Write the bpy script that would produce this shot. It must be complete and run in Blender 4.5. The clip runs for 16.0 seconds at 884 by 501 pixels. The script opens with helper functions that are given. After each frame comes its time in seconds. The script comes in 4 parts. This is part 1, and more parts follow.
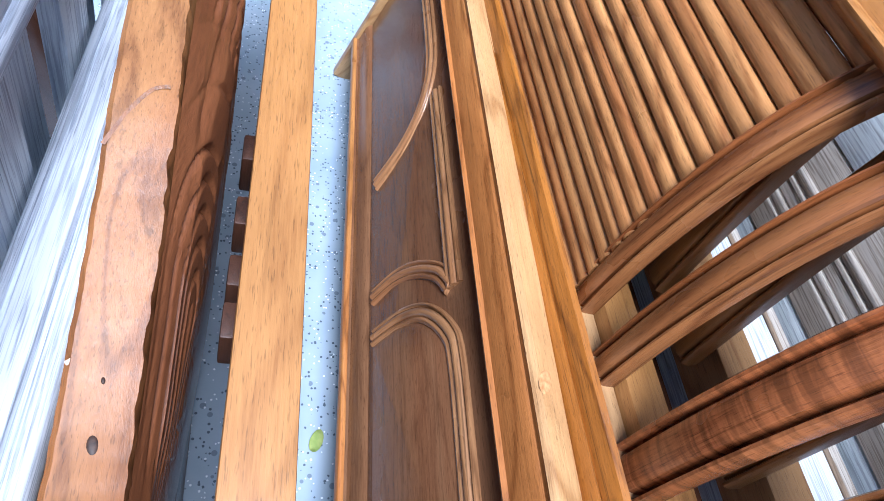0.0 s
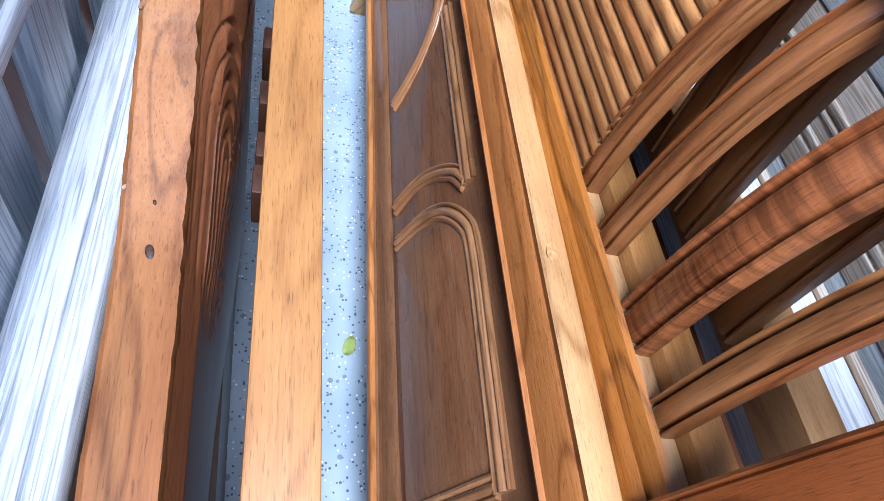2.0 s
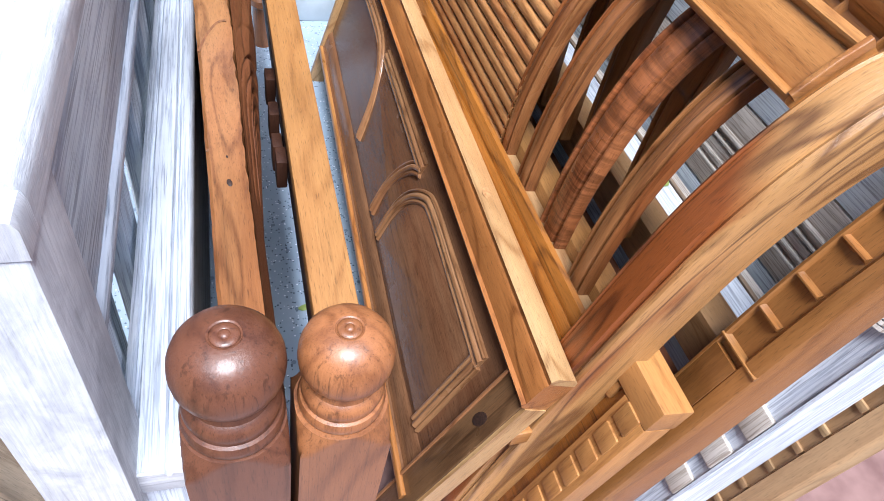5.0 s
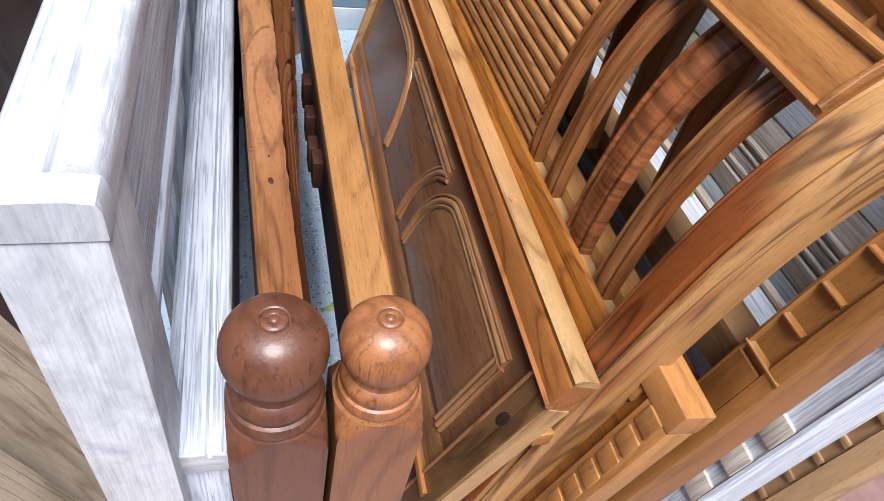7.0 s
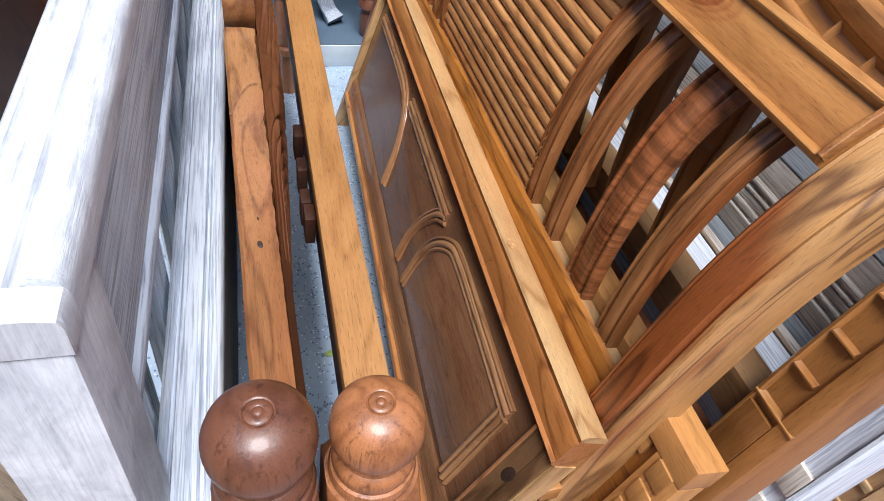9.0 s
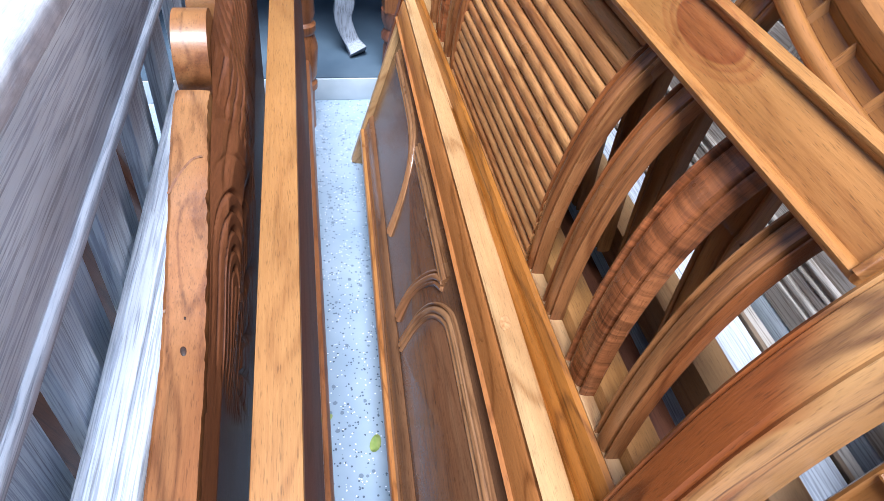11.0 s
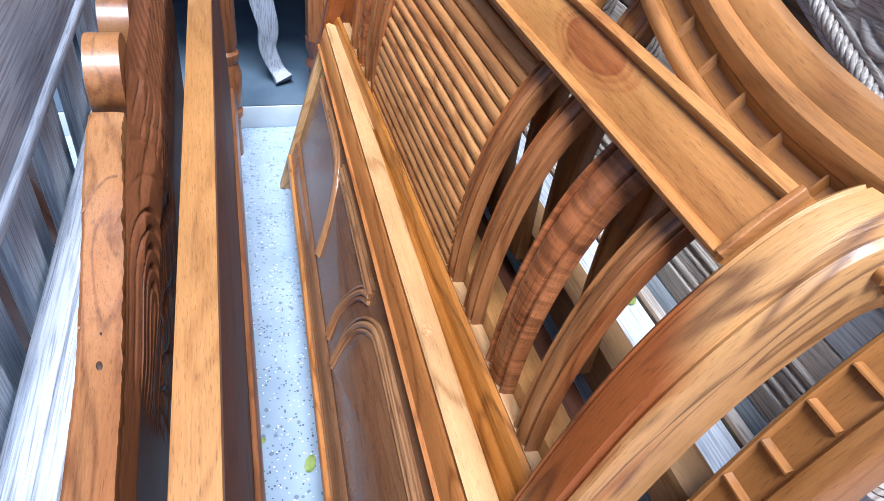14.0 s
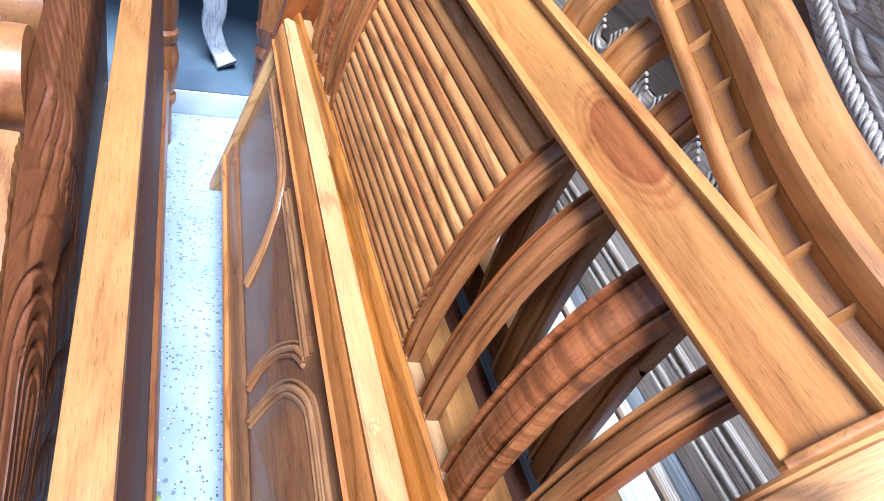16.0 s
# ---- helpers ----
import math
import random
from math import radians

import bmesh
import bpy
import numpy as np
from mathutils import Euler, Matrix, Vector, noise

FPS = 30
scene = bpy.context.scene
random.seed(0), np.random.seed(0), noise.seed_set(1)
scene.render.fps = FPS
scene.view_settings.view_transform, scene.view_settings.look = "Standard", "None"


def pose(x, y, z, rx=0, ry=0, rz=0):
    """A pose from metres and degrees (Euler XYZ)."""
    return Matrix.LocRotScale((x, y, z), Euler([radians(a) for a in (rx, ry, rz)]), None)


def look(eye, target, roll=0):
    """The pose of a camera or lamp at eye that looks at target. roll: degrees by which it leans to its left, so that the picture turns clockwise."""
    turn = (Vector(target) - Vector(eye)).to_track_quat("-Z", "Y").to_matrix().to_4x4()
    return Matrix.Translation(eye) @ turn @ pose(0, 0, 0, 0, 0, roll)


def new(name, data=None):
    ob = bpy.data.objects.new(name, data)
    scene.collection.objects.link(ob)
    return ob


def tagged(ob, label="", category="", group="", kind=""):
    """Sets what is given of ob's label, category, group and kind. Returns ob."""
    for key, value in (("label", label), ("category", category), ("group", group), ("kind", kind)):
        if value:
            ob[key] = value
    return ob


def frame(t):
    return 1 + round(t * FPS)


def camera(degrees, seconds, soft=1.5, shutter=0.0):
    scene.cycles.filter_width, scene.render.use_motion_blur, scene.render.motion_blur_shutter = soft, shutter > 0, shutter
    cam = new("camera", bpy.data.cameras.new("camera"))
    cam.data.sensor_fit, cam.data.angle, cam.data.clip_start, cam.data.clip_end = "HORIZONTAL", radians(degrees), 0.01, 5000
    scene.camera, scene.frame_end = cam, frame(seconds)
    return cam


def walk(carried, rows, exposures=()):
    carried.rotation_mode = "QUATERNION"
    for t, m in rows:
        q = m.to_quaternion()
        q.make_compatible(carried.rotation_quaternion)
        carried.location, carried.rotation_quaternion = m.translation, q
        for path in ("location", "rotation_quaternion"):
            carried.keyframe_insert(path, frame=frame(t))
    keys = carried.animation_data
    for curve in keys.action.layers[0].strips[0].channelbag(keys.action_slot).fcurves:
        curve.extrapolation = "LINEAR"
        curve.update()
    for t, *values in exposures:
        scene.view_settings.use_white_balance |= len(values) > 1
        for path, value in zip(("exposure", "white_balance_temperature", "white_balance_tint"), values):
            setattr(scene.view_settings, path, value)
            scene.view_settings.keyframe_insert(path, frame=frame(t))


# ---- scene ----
cam = camera(68.8, 16.0, soft=0.4)
METRES, EYE, TILT, LEAN, TURN = 1.5, 1.15, -53.28, -18.14, -6.53
ROWS = [
    (0.0, 0.0, 0.0, 0.0, 0.0, 0.0, -0.0),
    (0.5, -0.0008, 0.0112, -0.0019, 0.24, -2.43, -0.39),
    (1.0, 0.0, 0.012, -0.002, 0.74, -2.95, 0.18),
    (1.5, 0.0005, -0.0144, -0.0332, -0.13, -3.72, 1.14),
    (2.0, 0.0136, -0.0411, -0.0678, 2.66, -3.0, 2.56),
    (2.5, 0.0428, -0.0841, -0.1349, 6.04, -2.9, 2.3),
    (3.0, 0.0573, -0.1289, -0.1661, 6.4, -1.62, 3.74),
    (3.5, 0.0703, -0.1825, -0.1652, 5.55, 3.47, 11.25),
    (4.0, 0.0221, -0.2273, -0.1723, 0.67, 3.23, 12.01),
    (6.5, 0.0064, -0.2588, -0.2015, 1.0, 3.37, 11.85),
    (7.0, 0.0003, -0.2655, -0.201, 2.08, 4.38, 10.49),
    (7.5, 0.0057, -0.2699, -0.2026, 1.73, 4.76, 11.86),
    (8.0, 0.0041, -0.2805, -0.2008, 2.45, 6.64, 12.33),
    (8.5, 0.0005, -0.2798, -0.1901, 2.33, 7.75, 11.87),
    (9.0, 0.0148, -0.2529, -0.1709, 2.75, 6.36, 12.3),
    (9.5, 0.0637, -0.2121, -0.1477, 4.02, 6.45, 12.38),
    (10.0, 0.0986, -0.1953, -0.1394, 7.8, 8.87, 11.09),
    (12.5, 0.0897, -0.1354, -0.0751, 2.95, 6.22, 12.31),
    (13.0, 0.1061, -0.1558, -0.1158, 0.64, 5.37, 13.49),
    (13.5, 0.1147, -0.1838, -0.1332, 2.81, 9.13, 14.28),
    (14.0, 0.1143, -0.191, -0.1365, 2.61, 9.91, 14.42),
    (14.5, 0.1069, -0.1941, -0.134, 2.71, 9.99, 14.11),
    (15.0, 0.1141, -0.2069, -0.1195, 3.03, 14.27, 14.3),
    (15.5, 0.1101, -0.1792, -0.0806, 0.54, 13.56, 12.61),
    (16.0, 0.0918, -0.1039, -0.0293, -5.44, 7.36, 8.73),
]
walk(cam, [(t, pose(0, 0, EYE, TILT, LEAN, TURN) @ pose(METRES * x, METRES * y, METRES * z, 90 + pitch, roll, yaw)) for t, x, y, z, yaw, pitch, roll in ROWS],
     exposures=[(t, e + 0.1, k, 12) for t, e, k in ((0.0, 0.9, 5250), (1.5, 0.88, 5250), (3.0, 0.76, 5350), (3.5, 0.82, 5450), (4.2, 0.82, 5500), (6.3, 0.52, 5950), (8.5, 0.36, 6050), (9.5, 0.50, 5700), (12.5, 0.9, 5400), (15.0, 0.78, 5450), (15.5, 0.6, 5550), (16.0, 1.32, 5200))])

# ---- light ----
world = bpy.data.worlds.new("daylight")
scene.world = world
world.use_nodes = True
wn = world.node_tree.nodes
sky = wn.new("ShaderNodeTexSky")
sky.sky_type, sky.sun_disc = "NISHITA", False
sky.sun_elevation, sky.sun_rotation = radians(69), radians(188)
world.node_tree.links.new(sky.outputs[0], wn["Background"].inputs[0])
wn["Background"].inputs[1].default_value = 0.068
sun_data = bpy.data.lights.new("sun", "SUN")
sun_data.energy, sun_data.angle, sun_data.color = 5.0, radians(28), (1.0, 0.96, 0.91)
sun = new("sun", sun_data)
sun.matrix_world = look((-0.22, -1.25, 4.0), (0.0, 0.3, 0.0))


# ---- materials ----
def wood(name, light, dark, axis="y", rough=0.35, scale=1.0, wash=None, grain=0.62, bump=0.25, coat=0.15, cover_least=0.25, heart=0.0, curl=0.0, sapwood=None, streak=0.55, figure=None):
    """Wood with its grain along one local axis, or along the length of a swept part (u); heart: how far red heartwood and pale sapwood differ; wash: a pale colour rubbed over, which leaves the pores dark; curl: bands across the grain; sapwood: colour, width round the section and length after which pale sapwood begins."""
    m = bpy.data.materials.new(name)
    m.use_nodes = True
    nt = m.node_tree
    n, l = nt.nodes, nt.links
    bsdf = n["Principled BSDF"]
    tc, info = n.new("ShaderNodeTexCoord"), n.new("ShaderNodeObjectInfo")
    shift = n.new("ShaderNodeVectorMath")
    shift.operation = "MULTIPLY_ADD"
    l.new(info.outputs["Random"], shift.inputs[0])
    shift.inputs[1].default_value = (3.1, 5.7, 2.3)
    l.new(tc.outputs["UV" if axis == "u" else "Object"], shift.inputs[2])

    def mapped(across, along):
        mp = n.new("ShaderNodeMapping")
        mp.inputs["Scale"].default_value = [along * scale if a == axis.replace("u", "y") else across * scale for a in "xyz"]
        l.new(shift.outputs[0], mp.inputs["Vector"])
        return mp

    def noise_of(mp, detail, rough_, distortion=0.0):
        t = n.new("ShaderNodeTexNoise")
        t.inputs["Scale"].default_value = 1.0
        t.inputs["Detail"].default_value = detail
        t.inputs["Roughness"].default_value = rough_
        t.inputs["Distortion"].default_value = distortion
        l.new(mp.outputs[0], t.inputs["Vector"])
        return t

    broad = noise_of(mapped(9, 1.6), 2.5, 0.5, 0.5)
    rings = n.new("ShaderNodeMath")
    rings.operation = "MULTIPLY"
    rings.inputs[1].default_value = 13.0
    l.new(broad.outputs["Fac"], rings.inputs[0])
    wrap = n.new("ShaderNodeMath")
    wrap.operation = "PINGPONG"
    wrap.inputs[1].default_value = 1.0
    l.new(rings.outputs[0], wrap.inputs[0])
    fine = noise_of(mapped(300, 15), 6, 0.75)
    pores = noise_of(mapped(900, 60), 2, 0.5)
    stain = noise_of(mapped(5, 3), 4, 0.6)
    mix1 = n.new("ShaderNodeMix")
    mix1.data_type = "FLOAT"
    mix1.inputs["Factor"].default_value = grain
    sharp = n.new("ShaderNodeMapRange")
    sharp.interpolation_type = "SMOOTHSTEP"
    sharp.inputs["From Min"].default_value, sharp.inputs["From Max"].default_value = 0.0, 0.5
    sharp.inputs["To Min"].default_value, sharp.inputs["To Max"].default_value = 0.12, 0.72
    l.new(wrap.outputs[0], sharp.inputs["Value"])
    l.new(sharp.outputs[0], mix1.inputs[2])
    l.new(fine.outputs["Fac"], mix1.inputs[3])
    ramp = n.new("ShaderNodeValToRGB")
    ramp.color_ramp.elements[0].position, ramp.color_ramp.elements[1].position = 0.22, 0.74
    ramp.color_ramp.elements[0].color, ramp.color_ramp.elements[1].color = (*dark, 1), (*light, 1)
    middle = ramp.color_ramp.elements.new(0.46)
    middle.color = (*[0.45 * a + 0.55 * b for a, b in zip(dark, light)], 1)
    l.new(mix1.outputs[0], ramp.inputs[0])
    tone = n.new("ShaderNodeMapRange")
    tone.inputs["From Min"].default_value, tone.inputs["From Max"].default_value = 0.3, 0.7
    tone.inputs["To Min"].default_value, tone.inputs["To Max"].default_value = 0.80, 1.12
    l.new(stain.outputs["Fac"], tone.inputs["Value"])
    toned = n.new("ShaderNodeVectorMath")
    toned.operation = "SCALE"
    each = n.new("ShaderNodeMapRange")
    each.inputs["To Min"].default_value, each.inputs["To Max"].default_value = 0.86, 1.14
    l.new(info.outputs["Random"], each.inputs["Value"])
    own = n.new("ShaderNodeMath")
    own.operation = "MULTIPLY"
    l.new(tone.outputs[0], own.inputs[0])
    l.new(each.outputs[0], own.inputs[1])
    sap = noise_of(mapped(10, 0.9), 3, 0.55, 0.5)
    kind = n.new("ShaderNodeValToRGB")
    kind.color_ramp.elements[0].position, kind.color_ramp.elements[1].position = 0.40, 0.60
    kind.color_ramp.elements[0].color = (1 - 0.22 * heart, 1 - 0.45 * heart, 1 - 0.58 * heart, 1)
    kind.color_ramp.elements[1].color = (1 + 0.14 * heart, 1 + 0.30 * heart, 1 + 0.36 * heart, 1)
    l.new(sap.outputs["Fac"], kind.inputs[0])
    hued = n.new("ShaderNodeVectorMath")
    hued.operation = "MULTIPLY"
    l.new(ramp.outputs[0], hued.inputs[0])
    l.new(kind.outputs[0], hued.inputs[1])
    l.new(hued.outputs[0], toned.inputs[0])
    l.new(own.outputs[0], toned.inputs["Scale"])
    pore = n.new("ShaderNodeMapRange")
    pore.inputs["From Min"].default_value, pore.inputs["From Max"].default_value = 0.31, 0.41
    pore.inputs["To Min"].default_value, pore.inputs["To Max"].default_value = 0.62, 1.0
    l.new(pores.outputs["Fac"], pore.inputs["Value"])
    dots = n.new("ShaderNodeVectorMath")
    dots.operation = "SCALE"
    l.new(toned.outputs[0], dots.inputs[0])
    l.new(pore.outputs[0], dots.inputs["Scale"])
    lines = noise_of(mapped(170, 3.4), 4, 0.6, 0.6)
    dark_line = n.new("ShaderNodeMapRange")
    dark_line.inputs["From Min"].default_value, dark_line.inputs["From Max"].default_value = 0.32, 0.43
    dark_line.inputs["To Min"].default_value, dark_line.inputs["To Max"].default_value = streak, 1.0
    l.new(lines.outputs["Fac"], dark_line.inputs["Value"])
    lined = n.new("ShaderNodeVectorMath")
    lined.operation = "SCALE"
    l.new(dots.outputs[0], lined.inputs[0])
    l.new(dark_line.outputs[0], lined.inputs["Scale"])
    colour = lined.outputs[0]
    if curl:
        band = noise_of(mapped(7, 60), 3, 0.6, 1.2)
        wave = n.new("ShaderNodeMapRange")
        wave.inputs["From Min"].default_value, wave.inputs["From Max"].default_value = 0.36, 0.62
        wave.inputs["To Min"].default_value, wave.inputs["To Max"].default_value = 1 - 0.5 * curl, 1 + 0.35 * curl
        l.new(band.outputs["Fac"], wave.inputs["Value"])
        curled = n.new("ShaderNodeVectorMath")
        curled.operation = "SCALE"
        l.new(colour, curled.inputs[0])
        l.new(wave.outputs[0], curled.inputs["Scale"])
        colour = curled.outputs[0]
    if figure:
        centre, spread = figure
        away = n.new("ShaderNodeVectorMath")
        away.operation = "SUBTRACT"
        l.new(tc.outputs["Object"], away.inputs[0])
        away.inputs[1].default_value = centre
        sized = n.new("ShaderNodeVectorMath")
        sized.operation = "MULTIPLY"
        l.new(away.outputs[0], sized.inputs[0])
        sized.inputs[1].default_value = spread
        far = n.new("ShaderNodeVectorMath")
        far.operation = "LENGTH"
        l.new(sized.outputs[0], far.inputs[0])
        shaky = n.new("ShaderNodeMath")
        shaky.operation = "MULTIPLY_ADD"
        l.new(broad.outputs["Fac"], shaky.inputs[0])
        shaky.inputs[1].default_value = 0.7
        l.new(far.outputs["Value"], shaky.inputs[2])
        loops = n.new("ShaderNodeValToRGB")
        for at, shade in ((0.42, 0.74), (0.50, 0.66), (0.53, 0.95), (0.58, 0.80), (0.61, 0.97), (0.68, 0.86), (0.71, 1.0)):
            stop = loops.color_ramp.elements.new(at)
            stop.color = (shade, shade * shade, shade * shade, 1)
        loops.color_ramp.elements[0].color = (0.70, 0.52, 0.45, 1)
        half = n.new("ShaderNodeMath")
        half.operation = "MULTIPLY"
        half.inputs[1].default_value = 0.36
        l.new(shaky.outputs[0], half.inputs[0])
        l.new(half.outputs[0], loops.inputs[0])
        figured = n.new("ShaderNodeVectorMath")
        figured.operation = "MULTIPLY"
        l.new(colour, figured.inputs[0])
        l.new(loops.outputs[0], figured.inputs[1])
        colour = figured.outputs[0]
    if sapwood:
        tint, edge, length = sapwood
        split = n.new("ShaderNodeSeparateXYZ")
        l.new(tc.outputs["UV"], split.inputs[0])
        wobble = n.new("ShaderNodeMath")
        wobble.operation = "MULTIPLY_ADD"
        l.new(broad.outputs["Fac"], wobble.inputs[0])
        wobble.inputs[1].default_value = 0.16
        l.new(split.outputs["X"], wobble.inputs[2])
        at_edge = n.new("ShaderNodeMapRange")
        at_edge.interpolation_type = "SMOOTHSTEP"
        at_edge.inputs["From Min"].default_value, at_edge.inputs["From Max"].default_value = edge + 0.072, edge + 0.092
        at_edge.inputs["To Min"].default_value, at_edge.inputs["To Max"].default_value = 1.0, 0.0
        l.new(wobble.outputs[0], at_edge.inputs["Value"])
        drift = n.new("ShaderNodeMath")
        drift.operation = "MULTIPLY_ADD"
        l.new(wobble.outputs[0], drift.inputs[0])
        drift.inputs[1].default_value = -1.6
        l.new(split.outputs["Y"], drift.inputs[2])
        at_top = n.new("ShaderNodeMapRange")
        at_top.interpolation_type = "SMOOTHSTEP"
        at_top.inputs["From Min"].default_value, at_top.inputs["From Max"].default_value = length - 0.33, length - 0.22
        l.new(drift.outputs[0], at_top.inputs["Value"])
        most = n.new("ShaderNodeMath")
        most.operation = "MAXIMUM"
        l.new(at_edge.outputs[0], most.inputs[0])
        l.new(at_top.outputs[0], most.inputs[1])
        pale = n.new("ShaderNodeVectorMath")
        pale.operation = "MULTIPLY"
        l.new(colour, pale.inputs[0])
        pale.inputs[1].default_value = tint
        blend = n.new("ShaderNodeMix")
        blend.data_type = "RGBA"
        l.new(most.outputs[0], blend.inputs["Factor"])
        l.new(colour, blend.inputs[6])
        l.new(pale.outputs[0], blend.inputs[7])
        colour = blend.outputs[2]
    if wash:
        cover = n.new("ShaderNodeMapRange")
        cover.inputs["From Min"].default_value, cover.inputs["From Max"].default_value = 0.40, 0.53
        cover.inputs["To Min"].default_value, cover.inputs["To Max"].default_value = cover_least, 1.0
        brushed = noise_of(mapped(400, 10), 4, 0.62, 0.5)
        l.new(brushed.outputs["Fac"], cover.inputs["Value"])
        patch = n.new("ShaderNodeMapRange")
        patch.inputs["From Min"].default_value, patch.inputs["From Max"].default_value = 0.32, 0.60
        patch.inputs["To Min"].default_value, patch.inputs["To Max"].default_value = 0.35 if cover_least > 0.7 else 0.55, 1.0
        blotch = noise_of(mapped(30, 14), 5, 0.65, 0.5) if cover_least > 0.7 else stain
        l.new(blotch.outputs["Fac"], patch.inputs["Value"])
        both = n.new("ShaderNodeMath")
        both.operation = "MULTIPLY"
        l.new(cover.outputs[0], both.inputs[0])
        l.new(patch.outputs[0], both.inputs[1])
        over = n.new("ShaderNodeMix")
        over.data_type = "RGBA"
        l.new(both.outputs[0], over.inputs["Factor"])
        l.new(colour, over.inputs[6])
        over.inputs[7].default_value = (*wash, 1)
        colour = over.outputs[2]
    l.new(colour, bsdf.inputs["Base Color"])
    gloss = n.new("ShaderNodeMapRange")
    gloss.inputs["To Min"].default_value, gloss.inputs["To Max"].default_value = rough - 0.08, rough + 0.14
    l.new(stain.outputs["Fac"], gloss.inputs["Value"])
    l.new(gloss.outputs[0], bsdf.inputs["Roughness"])
    bsdf.inputs["Coat Weight"].default_value = coat
    bsdf.inputs["Coat Roughness"].default_value = 0.17
    bsdf.inputs["Specular IOR Level"].default_value = 0.5
    b = n.new("ShaderNodeBump")
    b.inputs["Strength"].default_value, b.inputs["Distance"].default_value = bump, 0.002
    l.new(fine.outputs["Fac"], b.inputs["Height"])
    l.new(b.outputs[0], bsdf.inputs["Normal"])
    return m


def family(name, light, dark, **kw):
    return {a: wood(name + "_" + a, light, dark, axis=a, **kw) for a in "xyzu"}


HONEY = family("honey_wood", (0.485, 0.212, 0.0603), (0.160, 0.052, 0.0114), heart=0.45, bump=0.4, coat=0.25, rough=0.28, streak=0.68)
CARAMEL = family("caramel_wood", (0.437, 0.175, 0.0563), (0.133, 0.037, 0.0101), heart=0.6, bump=0.4, coat=0.3, rough=0.26)
FLAME = family("curly_brown_wood", (0.386, 0.139, 0.0470), (0.129, 0.035, 0.0105), heart=0.4, bump=0.4, coat=0.3, rough=0.26, curl=0.8)
AMBER = family("amber_wood", (0.34, 0.122, 0.015), (0.08, 0.022, 0.003), heart=0.2, streak=0.4, bump=0.4, coat=0.3)
PALE = family("pale_wood", (0.543, 0.333, 0.1465), (0.291, 0.140, 0.0488), heart=0.3, grain=0.55, bump=0.5, streak=0.78)
STREAK = family("streaked_wood", (0.266, 0.074, 0.0154), (0.081, 0.019, 0.0043), heart=0.12, grain=0.40, bump=0.45, coat=0.25, rough=0.28, sapwood=((1.95, 3.7, 6.2), 0.092, 0.86))
WALNUT = family("walnut_wood", (0.212, 0.102, 0.0482), (0.087, 0.036, 0.0165), heart=0.3, grain=0.78, streak=0.8, rough=0.22, coat=0.35)
SLATS = family("slat_wood", (0.570, 0.261, 0.0876), (0.209, 0.070, 0.0183), heart=0.4, bump=0.4, coat=0.25, rough=0.28, streak=0.66)
HEART = family("dark_heartwood", (0.17, 0.085, 0.036), (0.045, 0.019, 0.008), heart=0.5, rough=0.26, coat=0.3)
MOULDED = family("brown_moulding_wood", (0.380, 0.186, 0.0794), (0.123, 0.047, 0.0168), heart=0.3, rough=0.24, coat=0.35)
TAN = family("tan_wood", (0.450, 0.219, 0.0673), (0.240, 0.095, 0.0237), heart=0.15, grain=0.72, rough=0.34, streak=0.84)
# Darker than the crest: stain plus the painted-in shade of its channel.
CHANNEL = wood("shaded_honey_wood", (0.212, 0.085, 0.0144), (0.093, 0.032, 0.0050), axis="u", rough=0.3, coat=0.25, streak=0.8)
CRESTWOOD = wood("figured_tan_wood", (0.436, 0.204, 0.0577), (0.233, 0.089, 0.0204), heart=0.2, grain=0.68, rough=0.3, streak=0.84, figure=((0.533, 0.328, 0.990), (40.0, 14.0, 40.0)))
OCHRE = family("ochre_brown_wood", (0.323, 0.141, 0.0377), (0.152, 0.057, 0.0128), heart=0.2, grain=0.65, rough=0.3, coat=0.25, streak=0.82)
RUSSET = family("russet_wood", (0.19, 0.072, 0.036), (0.085, 0.028, 0.014), rough=0.36, coat=0.25)
CHESTNUT = family("chestnut_wood", (0.39, 0.155, 0.056), (0.17, 0.058, 0.020), rough=0.34, coat=0.25)
MAHOGANY = family("mahogany_wood", (0.14, 0.060, 0.042), (0.05, 0.020, 0.014), rough=0.5, coat=0.0)
# Darker copy of the grey wash: shade on the table legs, put into colour.
SHADED_GREY = family("shaded_grey_wood", (0.16, 0.17, 0.19), (0.05, 0.055, 0.065), wash=(0.36, 0.40, 0.47), rough=0.6, coat=0.0)
DARKBROWN = family("dark_stained_wood", (0.085, 0.034, 0.018), (0.018, 0.007, 0.005), rough=0.42, coat=0.1)
WHITE = family("whitewashed_wood", (0.44, 0.50, 0.60), (0.16, 0.19, 0.26), wash=(0.77, 0.82, 0.89), rough=0.6, coat=0.0, bump=0.7, scale=0.8)
PAINT = family("white_painted_wood", (0.40, 0.42, 0.47), (0.28, 0.30, 0.34), wash=(0.74, 0.76, 0.79), cover_least=0.72, rough=0.5, coat=0.0, bump=0.5)
GREY = family("grey_washed_wood", (0.42, 0.50, 0.64), (0.08, 0.10, 0.16), cover_least=0.36, wash=(0.86, 0.95, 1.0), rough=0.55, coat=0.0, bump=0.8, scale=0.7)
CREAM = family("cream_washed_wood", (0.36, 0.29, 0.22), (0.12, 0.08, 0.055), wash=(0.70, 0.65, 0.58), rough=0.55, coat=0.0)
BARE = family("bare_tan_wood", (0.78, 0.62, 0.45), (0.30, 0.20, 0.12), rough=0.65, coat=0.0, bump=0.6)
DUSK = family("dusky_weathered_wood", (0.26, 0.21, 0.17), (0.08, 0.06, 0.05), rough=0.6, coat=0.0, bump=0.5)
